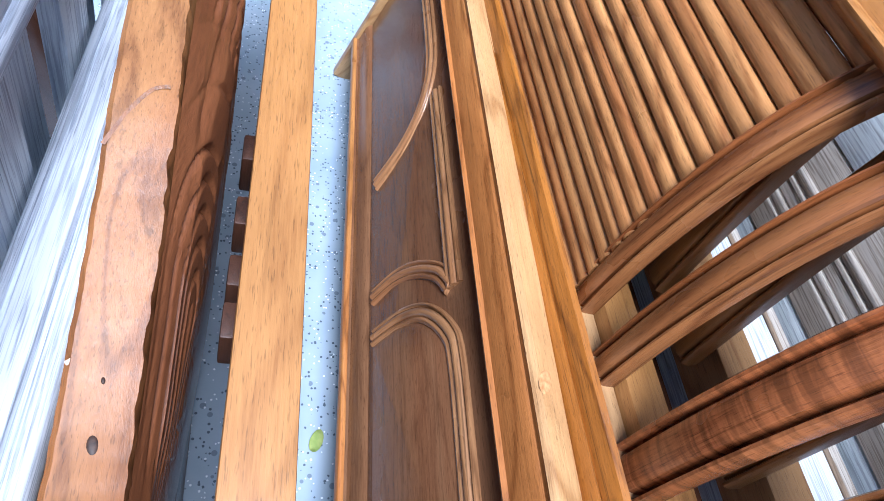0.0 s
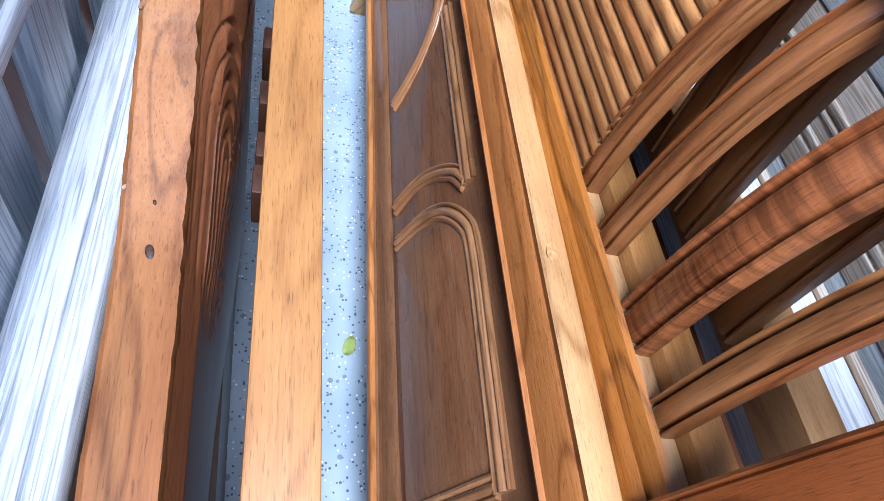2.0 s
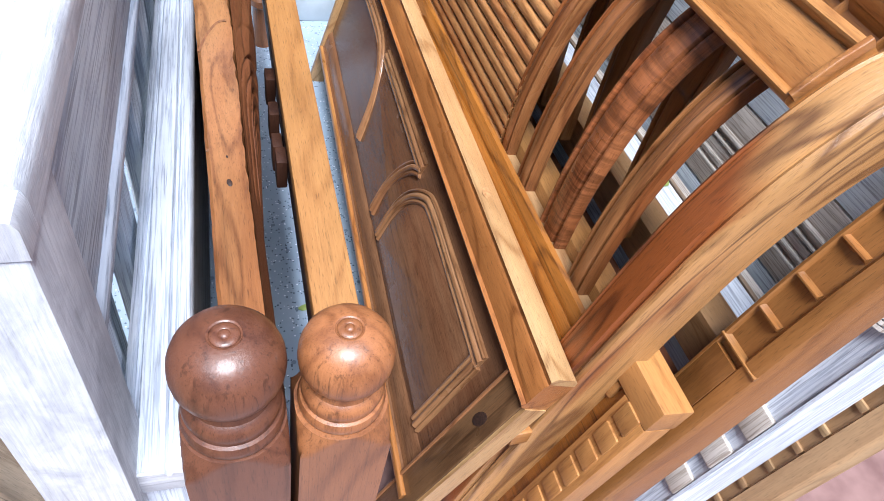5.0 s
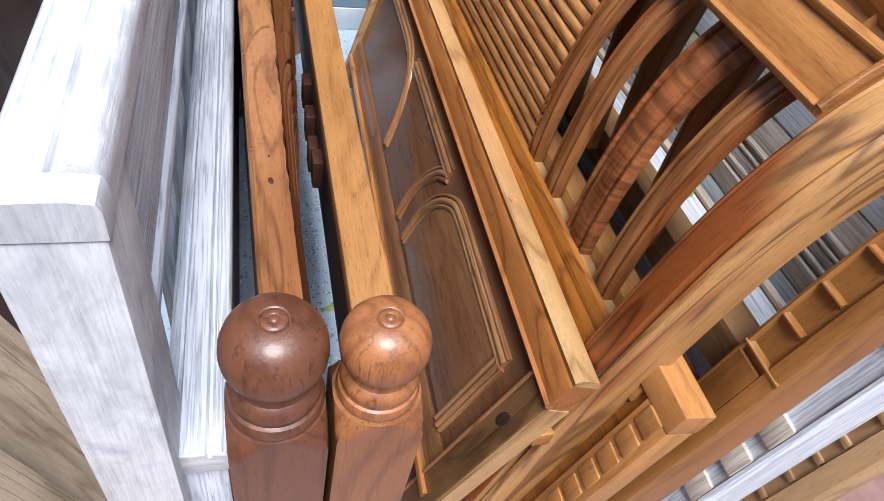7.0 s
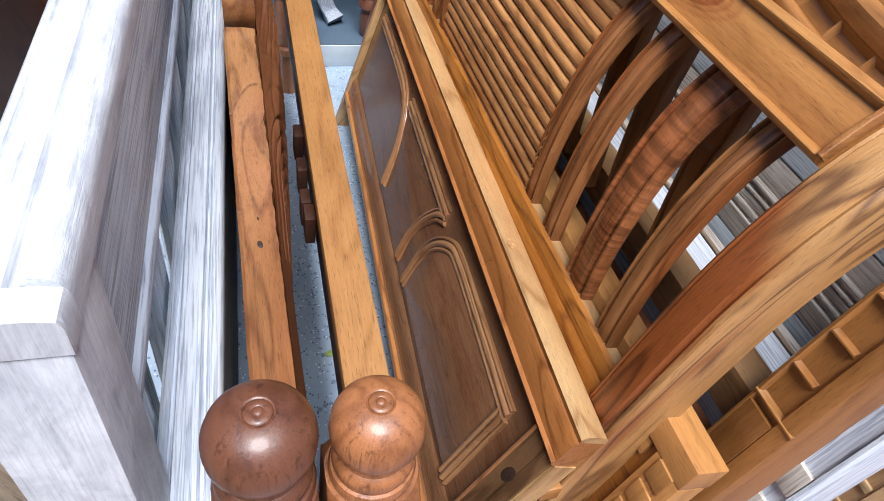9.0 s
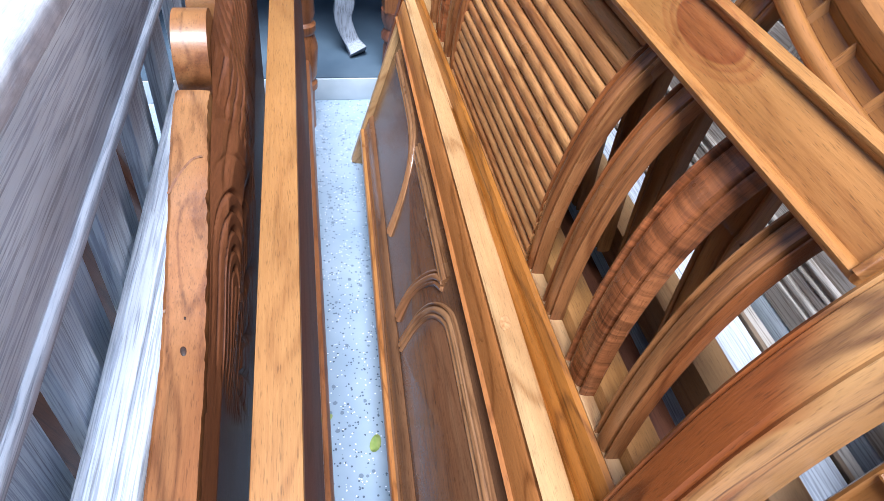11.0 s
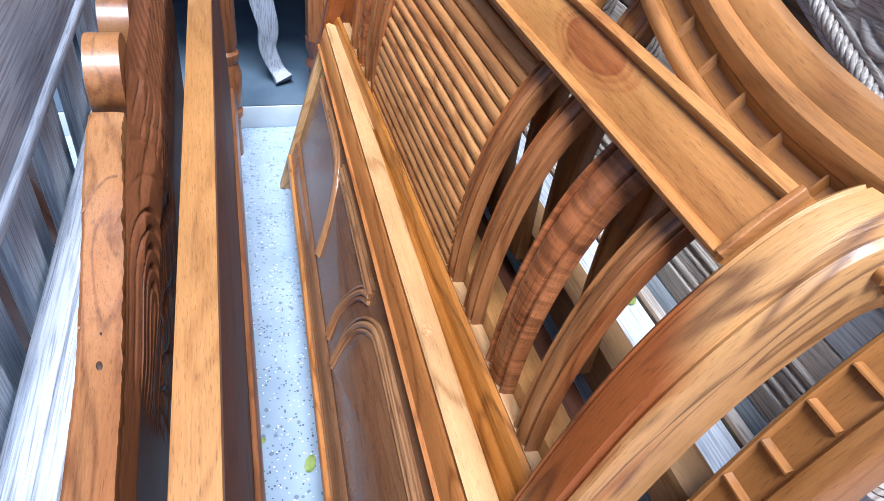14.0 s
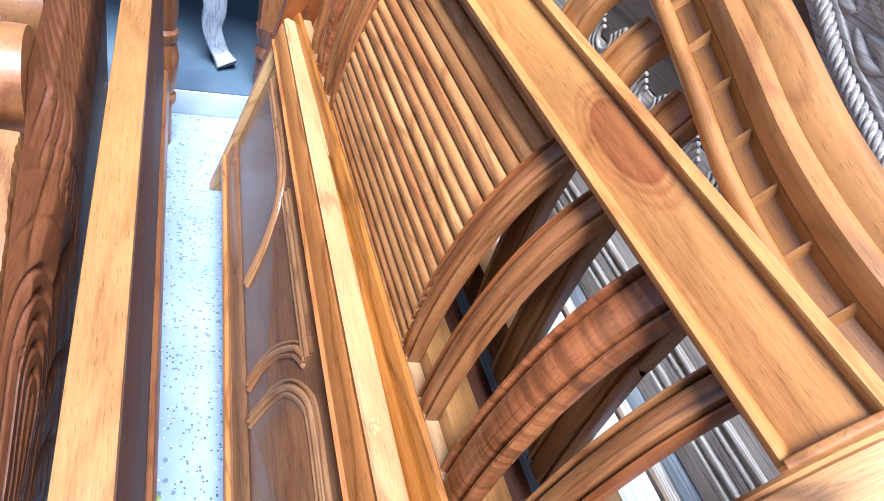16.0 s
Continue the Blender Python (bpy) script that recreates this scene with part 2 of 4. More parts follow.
RAW = family("raw_weathered_wood", (0.42, 0.30, 0.20), (0.12, 0.08, 0.055), rough=0.65, coat=0.0, bump=0.5)


def terrazzo():
    m = bpy.data.materials.new("terrazzo")
    m.use_nodes = True
    n, l = m.node_tree.nodes, m.node_tree.links
    bsdf = n["Principled BSDF"]
    tc = n.new("ShaderNodeTexCoord")
    cloud = n.new("ShaderNodeTexNoise")
    cloud.inputs["Scale"].default_value, cloud.inputs["Detail"].default_value = 6, 5
    l.new(tc.outputs["Object"], cloud.inputs["Vector"])
    base = n.new("ShaderNodeValToRGB")
    base.color_ramp.elements[0].position, base.color_ramp.elements[1].position = 0.3, 0.7
    base.color_ramp.elements[0].color, base.color_ramp.elements[1].color = (0.26, 0.34, 0.43, 1), (0.37, 0.45, 0.54, 1)
    l.new(cloud.outputs["Fac"], base.inputs[0])
    colour = base.outputs[0]
    for size, keep, tint in ((170, 0.14, (0.07, 0.10, 0.14)), (75, 0.05, (0.16, 0.21, 0.27)), (210, 0.06, (0.76, 0.82, 0.86))):
        cells = n.new("ShaderNodeTexVoronoi")
        cells.inputs["Scale"].default_value = size
        l.new(tc.outputs["Object"], cells.inputs["Vector"])
        pick = n.new("ShaderNodeMath")
        pick.operation = "LESS_THAN"
        pick.inputs[1].default_value = keep
        sep = n.new("ShaderNodeSeparateColor")
        l.new(cells.outputs["Color"], sep.inputs[0])
        l.new(sep.outputs[0], pick.inputs[0])
        near = n.new("ShaderNodeMath")
        near.operation = "LESS_THAN"
        near.inputs[1].default_value = 0.42
        l.new(cells.outputs["Distance"], near.inputs[0])
        both = n.new("ShaderNodeMath")
        both.operation = "MULTIPLY"
        l.new(pick.outputs[0], both.inputs[0])
        l.new(near.outputs[0], both.inputs[1])
        mix = n.new("ShaderNodeMix")
        mix.data_type = "RGBA"
        l.new(both.outputs[0], mix.inputs["Factor"])
        l.new(colour, mix.inputs[6])
        mix.inputs[7].default_value = (*tint, 1)
        colour = mix.outputs[2]
    l.new(colour, bsdf.inputs["Base Color"])
    bsdf.inputs["Roughness"].default_value = 0.42
    return m


def plain(name, a, b, rough=0.8, scale=8):
    m = bpy.data.materials.new(name)
    m.use_nodes = True
    n, l = m.node_tree.nodes, m.node_tree.links
    t, r = n.new("ShaderNodeTexNoise"), n.new("ShaderNodeValToRGB")
    t.inputs["Scale"].default_value, t.inputs["Detail"].default_value = scale, 8
    r.color_ramp.elements[0].position, r.color_ramp.elements[1].position = 0.3, 0.7
    r.color_ramp.elements[0].color, r.color_ramp.elements[1].color = (*a, 1), (*b, 1)
    tc = n.new("ShaderNodeTexCoord")
    l.new(tc.outputs["Object"], t.inputs["Vector"])
    l.new(t.outputs["Fac"], r.inputs[0])
    l.new(r.outputs[0], n["Principled BSDF"].inputs["Base Color"])
    n["Principled BSDF"].inputs["Roughness"].default_value = rough
    return m


TERRAZZO = terrazzo()
PLASTER = plain("plaster", (0.55, 0.55, 0.53), (0.68, 0.67, 0.65))
# Cement darkened to stand for the shade over the raised floor.
SHADED_CEMENT = plain("shaded_cement", (0.05, 0.08, 0.115), (0.09, 0.13, 0.17), 0.5, 5)
KNOT = plain("knot", (0.012, 0.006, 0.004), (0.05, 0.022, 0.012), 0.6, 300)
SWIRL = plain("pale_knot", (0.30, 0.13, 0.045), (0.55, 0.33, 0.15), 0.4, 130)
LEAF = plain("leaf", (0.20, 0.30, 0.06), (0.36, 0.42, 0.12), 0.6, 60)


# ---- mesh helpers ----
def part(name, bm, material, parent=None, label="", smooth=True):
    bmesh.ops.recalc_face_normals(bm, faces=bm.faces)
    me = bpy.data.meshes.new(name)
    bm.to_mesh(me)
    bm.free()
    me.materials.append(material)
    if smooth:
        me.polygons.foreach_set("use_smooth", [True] * len(me.polygons))
        me.set_sharp_from_angle(angle=radians(38))
    ob = new(name, me)
    ob.parent = parent
    if label:
        ob["label"] = label
    return ob


def thing(name, m, label, category, group="", kind=""):
    ob = new(name)
    ob.empty_display_size = 0.05
    ob.matrix_world = m
    return tagged(ob, label, category, group, kind)


def box(lo, hi, r=0.003, bm=None):
    own = bm or bmesh.new()
    made = bmesh.ops.create_cube(own, size=1.0)["verts"]
    for v in made:
        v.co = Vector([(a + b) / 2 + c * (b - a) for a, b, c in zip(lo, hi, v.co)])
    if r:
        edges = list({e for v in made for e in v.link_edges})
        bmesh.ops.bevel(own, geom=edges, offset=r, segments=2, affect="EDGES", profile=0.6)
    return own


def sweep(path, section, side, bm=None):
    """A closed section (pairs: along side, along up) swept along a path of points; side: a fixed direction across the path."""
    own = bm or bmesh.new()
    side = Vector(side).normalized()
    pts = [Vector(p) for p in path]
    rings = []
    for i, p in enumerate(pts):
        way = (pts[min(i + 1, len(pts) - 1)] - pts[max(i - 1, 0)]).normalized()
        across = (side - way * side.dot(way)).normalized()
        up = across.cross(way)
        sec = section(i / (len(pts) - 1)) if callable(section) else section
        rings.append([own.verts.new(p + across * a + up * b) for a, b in sec])
    k = len(rings[0])
    uv = own.loops.layers.uv.verify()
    first = [v.co.copy() for v in rings[len(rings) // 2]]
    round_ = [0.0]
    for j in range(k):
        round_.append(round_[-1] + (first[(j + 1) % k] - first[j]).length)
    run = 0.0
    for i, (r0, r1) in enumerate(zip(rings, rings[1:])):
        step = (pts[i + 1] - pts[i]).length
        for j in range(k):
            f = own.faces.new((r0[j], r0[(j + 1) % k], r1[(j + 1) % k], r1[j]))
            for loop, at in zip(f.loops, ((round_[j], run), (round_[j + 1], run), (round_[j + 1], run + step), (round_[j], run + step))):
                loop[uv].uv = at
        run += step
    for ring, way in ((rings[0][::-1], 1), (rings[-1], -1)):
        f = own.faces.new(ring)
        for loop in f.loops:
            loop[uv].uv = (loop.vert.co.y + loop.vert.co.x, loop.vert.co.z)
    return own


def rounded(w0, w1, h0, h1, r, seg=3):
    """A rectangle with rounded corners, as a section."""
    out = []
    for cx, cy, a0 in ((w1 - r, h1 - r, 0), (w0 + r, h1 - r, 90), (w0 + r, h0 + r, 180), (w1 - r, h0 + r, 270)):
        for i in range(seg + 1):
            a = radians(a0 + 90 * i / seg)
            out.append((cx + r * math.cos(a), cy + r * math.sin(a)))
    return out


def prism(profile, y0, y1, bm=None):
    """A closed profile in x and z carried along y."""
    own = bm or bmesh.new()
    a = [own.verts.new((x, y0, z)) for x, z in profile]
    b = [own.verts.new((x, y1, z)) for x, z in profile]
    k = len(a)
    for j in range(k):
        own.faces.new((a[j], a[(j + 1) % k], b[(j + 1) % k], b[j]))
    own.faces.new(a[::-1])
    own.faces.new(b)
    return own


def spline(points, steps=8):
    """A smooth line through points of any dimension."""
    p = [Vector(q).to_3d() if len(q) == 2 else Vector(q) for q in points]
    out = []
    for i in range(len(p) - 1):
        a, b, c, d = p[max(i - 1, 0)], p[i], p[i + 1], p[min(i + 2, len(p) - 1)]
        for s in range(steps):
            t = s / steps
            out.append(0.5 * (2 * b + (c - a) * t + (2 * a - 5 * b + 4 * c - d) * t * t + (3 * b - a - 3 * c + d) * t ** 3))
    out.append(p[-1])
    return out


def lathe(profile, centre=(0, 0), seg=32, bm=None):
    """Pairs of radius and height, turned round a vertical axis."""
    own = bm or bmesh.new()
    rings = []
    for r, z in profile:
        rings.append([own.verts.new((centre[0] + max(r, 1e-4) * math.cos(2 * math.pi * j / seg), centre[1] + max(r, 1e-4) * math.sin(2 * math.pi * j / seg), z)) for j in range(seg)])
    for r0, r1 in zip(rings, rings[1:]):
        for j in range(seg):
            own.faces.new((r0[j], r0[(j + 1) % seg], r1[(j + 1) % seg], r1[j]))
    own.faces.new(rings[0][::-1])
    own.faces.new(rings[-1])
    return own

# ---- setting ----
def setting(name, bm, material, label, category):
    return tagged(part(name, bm, material), label, category, kind="structure")


setting("floor", box((-3, -3, -0.1), (3, 1.79, 0.0), 0), TERRAZZO, "pale blue-grey terrazzo floor with dark stone chips", "floor")
setting("floor_step", box((-3, 1.79, -0.1), (3, 4.5, 0.09), 0.006), SHADED_CEMENT, "blue-grey cement step up to a raised floor, shade in its colour", "floor")
# Paler copy of the step's cement, for light on the front face.
setting("step_riser", box((-3, 1.782, 0.0005), (3, 1.7898, 0.086), 0.003), plain("lit_cement", (0.40, 0.46, 0.50), (0.52, 0.58, 0.62), 0.6, 9), "worn cement riser of the step, front light in its pale colour", "step")
setting("floor_front", box((-3, -3, 0.0), (3, 0.085, 0.004), 0), plain("red_brown_tile", (0.16, 0.085, 0.075), (0.27, 0.16, 0.14), 0.5, 14), "dull red-brown tiled floor strip along the shop front", "floor")
setting("wall_north", box((-3, 4.5, -0.1), (3, 4.65, 3.2), 0), PLASTER, "plain plaster wall in shade behind the furniture", "wall")
setting("wall_east", box((3, -3, -0.1), (3.15, 4.65, 3.2), 0), PLASTER, "plain plaster side wall of the shop", "wall")
# Never in view; added to hold back light from the horizon.
setting("wall_west", box((-3.15, -3, -0.1), (-3, 4.65, 3.2), 0), PLASTER, "unseen plaster side wall added to cut low sky light", "wall")
# Out of view, added only to keep sky light off the far end.
setting("ceiling", box((-3, 1.75, 2.6), (3.15, 4.65, 2.7), 0), PLASTER, "unseen plaster ceiling added to block the sky over the raised floor", "ceiling")

MOULD = [(-0.002, -0.017), (0.004, -0.017), (0.008, -0.0155), (0.009, -0.013), (0.007, -0.0105), (0.0035, -0.0095), (0.008, -0.0075), (0.0115, -0.004), (0.012, 0.0), (0.010, 0.0035), (0.0055, 0.0055), (0.009, 0.0075), (0.0105, 0.011), (0.009, 0.015), (0.004, 0.017), (-0.002, 0.017)]


def moulding(points, steps=6):
    """A grooved strip laid on the face of a board, along points (y, z) in the board's plane."""
    path = [(0.0, p.x, p.y) for p in spline(points, steps)]
    return sweep(path, MOULD, (-1, 0, 0))


# ---- panelled footboard ----
def panelled_footboard():
    t = thing("panelled_footboard", pose(0.1475, 0, -0.002, 0, 20, -1.85), "glossy walnut-brown footboard with raised arched panels under a honey-coloured top rail", "footboard")
    part("panel", box((0.0, -0.06, 0.15), (0.022, 1.40, 0.52), 0), WALNUT["y"], t)
    rail = [(-0.012, 0.503), (-0.020, 0.507), (-0.024, 0.513), (-0.018, 0.517), (-0.018, 0.560), (-0.014, 0.566), (-0.016, 0.574), (-0.010, 0.580), (0.020, 0.580), (0.027, 0.576), (0.030, 0.570), (0.030, 0.503)]
    part("top_rail", prism(rail, -0.085, 1.43), HONEY["y"], t, "honey moulded top rail")
    part("rail_cap", prism([(-0.0165, 0.5745), (-0.010, 0.583), (0.021, 0.583), (0.029, 0.578), (0.031, 0.570), (0.029, 0.5685), (-0.012, 0.5685)], -0.0855, 1.4305), PALE["y"], t, "pale sapwood cap strip")
    swirl = bmesh.new()
    bmesh.ops.create_uvsphere(swirl, u_segments=16, v_segments=6, radius=1.0)
    bmesh.ops.scale(swirl, vec=(0.009, 0.017, 0.0008), verts=swirl.verts)
    part("knot", swirl, SWIRL, t, "pale brown knot").matrix_basis = pose(-0.002, 0.285, 0.5831, 0, 0, -25)
    low = [(-0.016, 0.137), (-0.016, 0.150), (-0.010, 0.156), (-0.010, 0.196), (-0.004, 0.206), (0.0, 0.210), (0.028, 0.210), (0.028, 0.137)]
    part("bottom_rail", prism(low, -0.06, 1.40), WALNUT["y"], t)
    part("edge_bead", sweep([(-0.017, -0.06, 0.145), (-0.017, 1.40, 0.145)], rounded(-0.006, 0.006, -0.008, 0.008, 0.004), (1, 0, 0)), HONEY["y"], t)
    stile = part("end_stile", box((-0.014, -0.080, 0.0), (0.030, -0.020, 0.503), 0.003), HEART["z"], t, "dark heartwood end stile with a knot")
    knot = bmesh.new()
    bmesh.ops.create_uvsphere(knot, u_segments=14, v_segments=6, radius=1.0)
    bmesh.ops.scale(knot, vec=(0.0012, 0.011, 0.020), verts=knot.verts)
    part("knot", knot, KNOT, stile, "dark knot").matrix_basis = pose(-0.0142, -0.048, 0.405, 18, 0, 0)
    part("stile_bead", sweep([(-0.0145, -0.0205, 0.0), (-0.0145, -0.0205, 0.503)], rounded(-0.003, 0.003, -0.003, 0.003, 0.0015), (0, 1, 0)), MOULDED["z"], t)
    part("end_strip", prism([(-0.010, 0.03), (-0.010, 0.5029), (0.029, 0.5029), (0.029, 0.03)], -0.0868, -0.0803), PALE["z"], t, "pale sapwood end edge")
    part("end_stile", box((-0.018, 1.401, 0.02), (0.030, 1.428, 0.5025), 0.005), PALE["z"], t)
    arch = bmesh.new()
    outline = [(0.055, 0.222)] + [(p.x, p.y) for p in spline([(0.498, 0.222), (0.496, 0.30), (0.472, 0.368), (0.43, 0.415), (0.38, 0.428)], 5)] + [(0.055, 0.428)]
    rims = []
    for depth, inset in ((0.002, 0.0), (-0.004, 0.0), (-0.009, 0.10)):
        rims.append([arch.verts.new((depth, y + (0.27 - y) * inset, z + (0.325 - z) * inset)) for y, z in outline])
    for r0, r1 in zip(rims, rims[1:]):
        for i in range(len(outline)):
            j = (i + 1) % len(outline)
            arch.faces.new((r0[i], r0[j], r1[j], r1[i]))
    arch.faces.new(rims[-1])
    part("raised_panel", arch, WALNUT["y"], t)
    part("panel_moulding", moulding([(0.045, 0.215), (0.045, 0.425)], 4), MOULDED["z"], t)
    part("panel_moulding", moulding([(0.034, 0.436), (0.2, 0.437), (0.37, 0.437), (0.425, 0.424), (0.478, 0.375), (0.502, 0.31), (0.506, 0.225)], 8), MOULDED["u"], t)
    part("panel_moulding", moulding([(0.492, 0.440), (0.532, 0.412), (0.568, 0.355), (0.586, 0.295), (0.586, 0.225)], 8), MOULDED["u"], t)
    part("panel_moulding", moulding([(0.488, 0.447), (0.70, 0.447), (0.905, 0.447)], 4), MOULDED["y"], t)
    part("panel_moulding", moulding([(0.842, 0.235), (0.852, 0.30), (0.872, 0.36), (0.915, 0.413), (0.985, 0.443), (1.10, 0.450), (1.34, 0.450)], 8), MOULDED["u"], t)
    for ob in t.children:
        for v in ob.data.vertices:
            v.co.x += 0.06 * max(0.0, v.co.y) * (0.58 - v.co.z)
    return t


panelled_footboard()

# ---- sleigh headboards ----
FRONT = [(0.27, 0.0), (0.305, 0.2), (0.345, 0.4), (0.377, 0.55), (0.402, 0.67), (0.43, 0.78), (0.46, 0.86), (0.495, 0.925), (0.532, 0.975), (0.562, 1.003), (0.592, 1.018), (0.622, 1.026)]
SPLAT = [(0.424, 0.53), (0.436, 0.66), (0.460, 0.765), (0.487, 0.845), (0.517, 0.915), (0.545, 0.952)]
BOWED = [(0.424, 0.53), (0.430, 0.668), (0.449, 0.782), (0.476, 0.864), (0.510, 0.922), (0.540, 0.954)]
GROOVED = [(-0.5, 0.022), (-0.5, 0.009), (-0.475, 0.004), (-0.43, 0.001), (-0.38, 0.001), (-0.34, 0.004), (-0.315, 0.008), (-0.29, 0.0045), (-0.24, 0.0015), (-0.12, 0.0), (0.12, 0.0), (0.24, 0.0015), (0.29, 0.0045), (0.315, 0.008), (0.34, 0.004), (0.38, 0.001), (0.43, 0.001), (0.475, 0.004), (0.5, 0.009), (0.5, 0.022)]
POST = [(-0.04, 0.095), (-0.04, 0.016), (-0.036, 0.009), (-0.028, 0.006), (-0.023, 0.010), (-0.018, 0.003), (0.0, 0.0), (0.02, 0.0), (0.023, 0.004), (0.026, 0.001), (0.030, 0.004), (0.03, 0.095)]
CREST = [(-0.045, -0.03), (-0.0475, -0.002), (-0.0475, 0.004), (-0.0455, 0.0085), (-0.042, 0.0105), (-0.0385, 0.0095), (-0.036, 0.0065), (-0.0345, 0.002), (-0.033, -0.002), (-0.030, -0.0015), (0.025, 0.000), (0.0275, -0.001), (0.029, 0.003), (0.0315, 0.0075), (0.035, 0.009), (0.0385, 0.0065), (0.046, 0.0), (0.048, -0.03)]


def splats(t, spec, material):
    line = spline(BOWED, 6)
    for y0, w in spec:
        sec = [(a * w, b * (1 if b > 0.02 else 2.2)) for a, b in GROOVED]
        part("splat", sweep([(p.x, y0 + w / 2, p.y) for p in line], sec, (0, 1, 0)), FLAME["u"] if w > 0.06 else material, t)


def sleigh_headboard():
    t = thing("sleigh_headboard", pose(0, 0, 0), "honey-varnished sleigh headboard with curved splats and a slatted middle", "headboard")
    line = spline(FRONT, 7)
    for y0, flip in ((-0.048, 1), (1.47, -1)):
        part("post", sweep([(p.x, y0, p.y) for p in line], [(a * flip, b) for a, b in POST], (0, 1, 0)), STREAK["u"], t, "curved end post with dark heartwood streaks")
    part("tenon", box((0.318, -0.088, 0.345), (0.350, -0.070, 0.380), 0.002), TAN["x"], t, "pale protruding tenon block")
    part("crest_end_bead", sweep([(0.500, -0.019, 0.952), (0.530, -0.019, 0.992), (0.556, -0.019, 1.018)], rounded(-0.004, 0.004, -0.010, 0.004, 0.002), (0, 1, 0)), HONEY["x"], t)
    beaded = [(0.372, 0.44), (0.375, 0.518), (0.379, 0.527), (0.383, 0.522), (0.387, 0.533), (0.394, 0.540), (0.399, 0.534), (0.402, 0.546), (0.409, 0.558), (0.417, 0.560), (0.422, 0.552), (0.422, 0.44)]
    part("bead_rail", prism(beaded, -0.02, 1.45), AMBER["y"], t, "orange moulded rail")
    part("bottom_rail", box((0.4225, -0.02, 0.47), (0.446, 1.45, 0.543), 0.002), PALE["y"], t)
    part("crest", sweep([(0.527, -0.018, 0.982), (0.527, 0.5, 0.982), (0.527, 1.44, 0.982)], CREST, (0.58, 0, 0.81)), CRESTWOOD, t, "wide honey crest rail with beaded edges")
    splats(t, ((0.374, 0.046), (0.276, 0.046), (0.139, 0.073), (0.044, 0.046), (1.015, 0.046), (1.09, 0.046), (1.165, 0.073), (1.27, 0.046)), CARAMEL["u"])
    arc = spline(SPLAT, 24)
    lens = [0.0]
    for p, q in zip(arc, arc[1:]):
        lens.append(lens[-1] + (q - p).length)
    count = 19
    for i in range(count):
        want = (i + 0.6) / count * lens[-1]
        k = min(range(len(arc)), key=lambda j: abs(lens[j] - want))
        way = arc[min(k + 1, len(arc) - 1)] - arc[max(k - 1, 0)]
        lean = math.degrees(math.atan2(way.x, way.y))
        half = 0.485 * lens[-1] / count
        sec = [(0.014, -half), (0.004, -half)] + [(0.004 - 0.007 * math.sin(math.pi * s / 6), -half * math.cos(math.pi * s / 6)) for s in range(1, 6)] + [(0.004, half), (0.014, half)]
        ob = part("slat", prism(sec, 0.41, 1.02), SLATS["y"], t)
        ob.matrix_basis = pose(arc[k].x, 0, arc[k].y, 0, lean, 0)
    return t


sleigh_headboard()


def wedge(x0, x1, half, z0, z1):
    """A low ridge across a channel, with a sharp top."""
    bm = bmesh.new()
    ends = [[bm.verts.new((x, y, z)) for y, z in ((-half, z0), (half, z0), (0.0012, z1), (-0.0012, z1))] for x in (x0, x1)]
    for j in range(4):
        bm.faces.new((ends[0][j], ends[0][(j + 1) % 4], ends[1][(j + 1) % 4], ends[1][j]))
    bm.faces.new(ends[0][::-1])
    bm.faces.new(ends[1])
    return bm


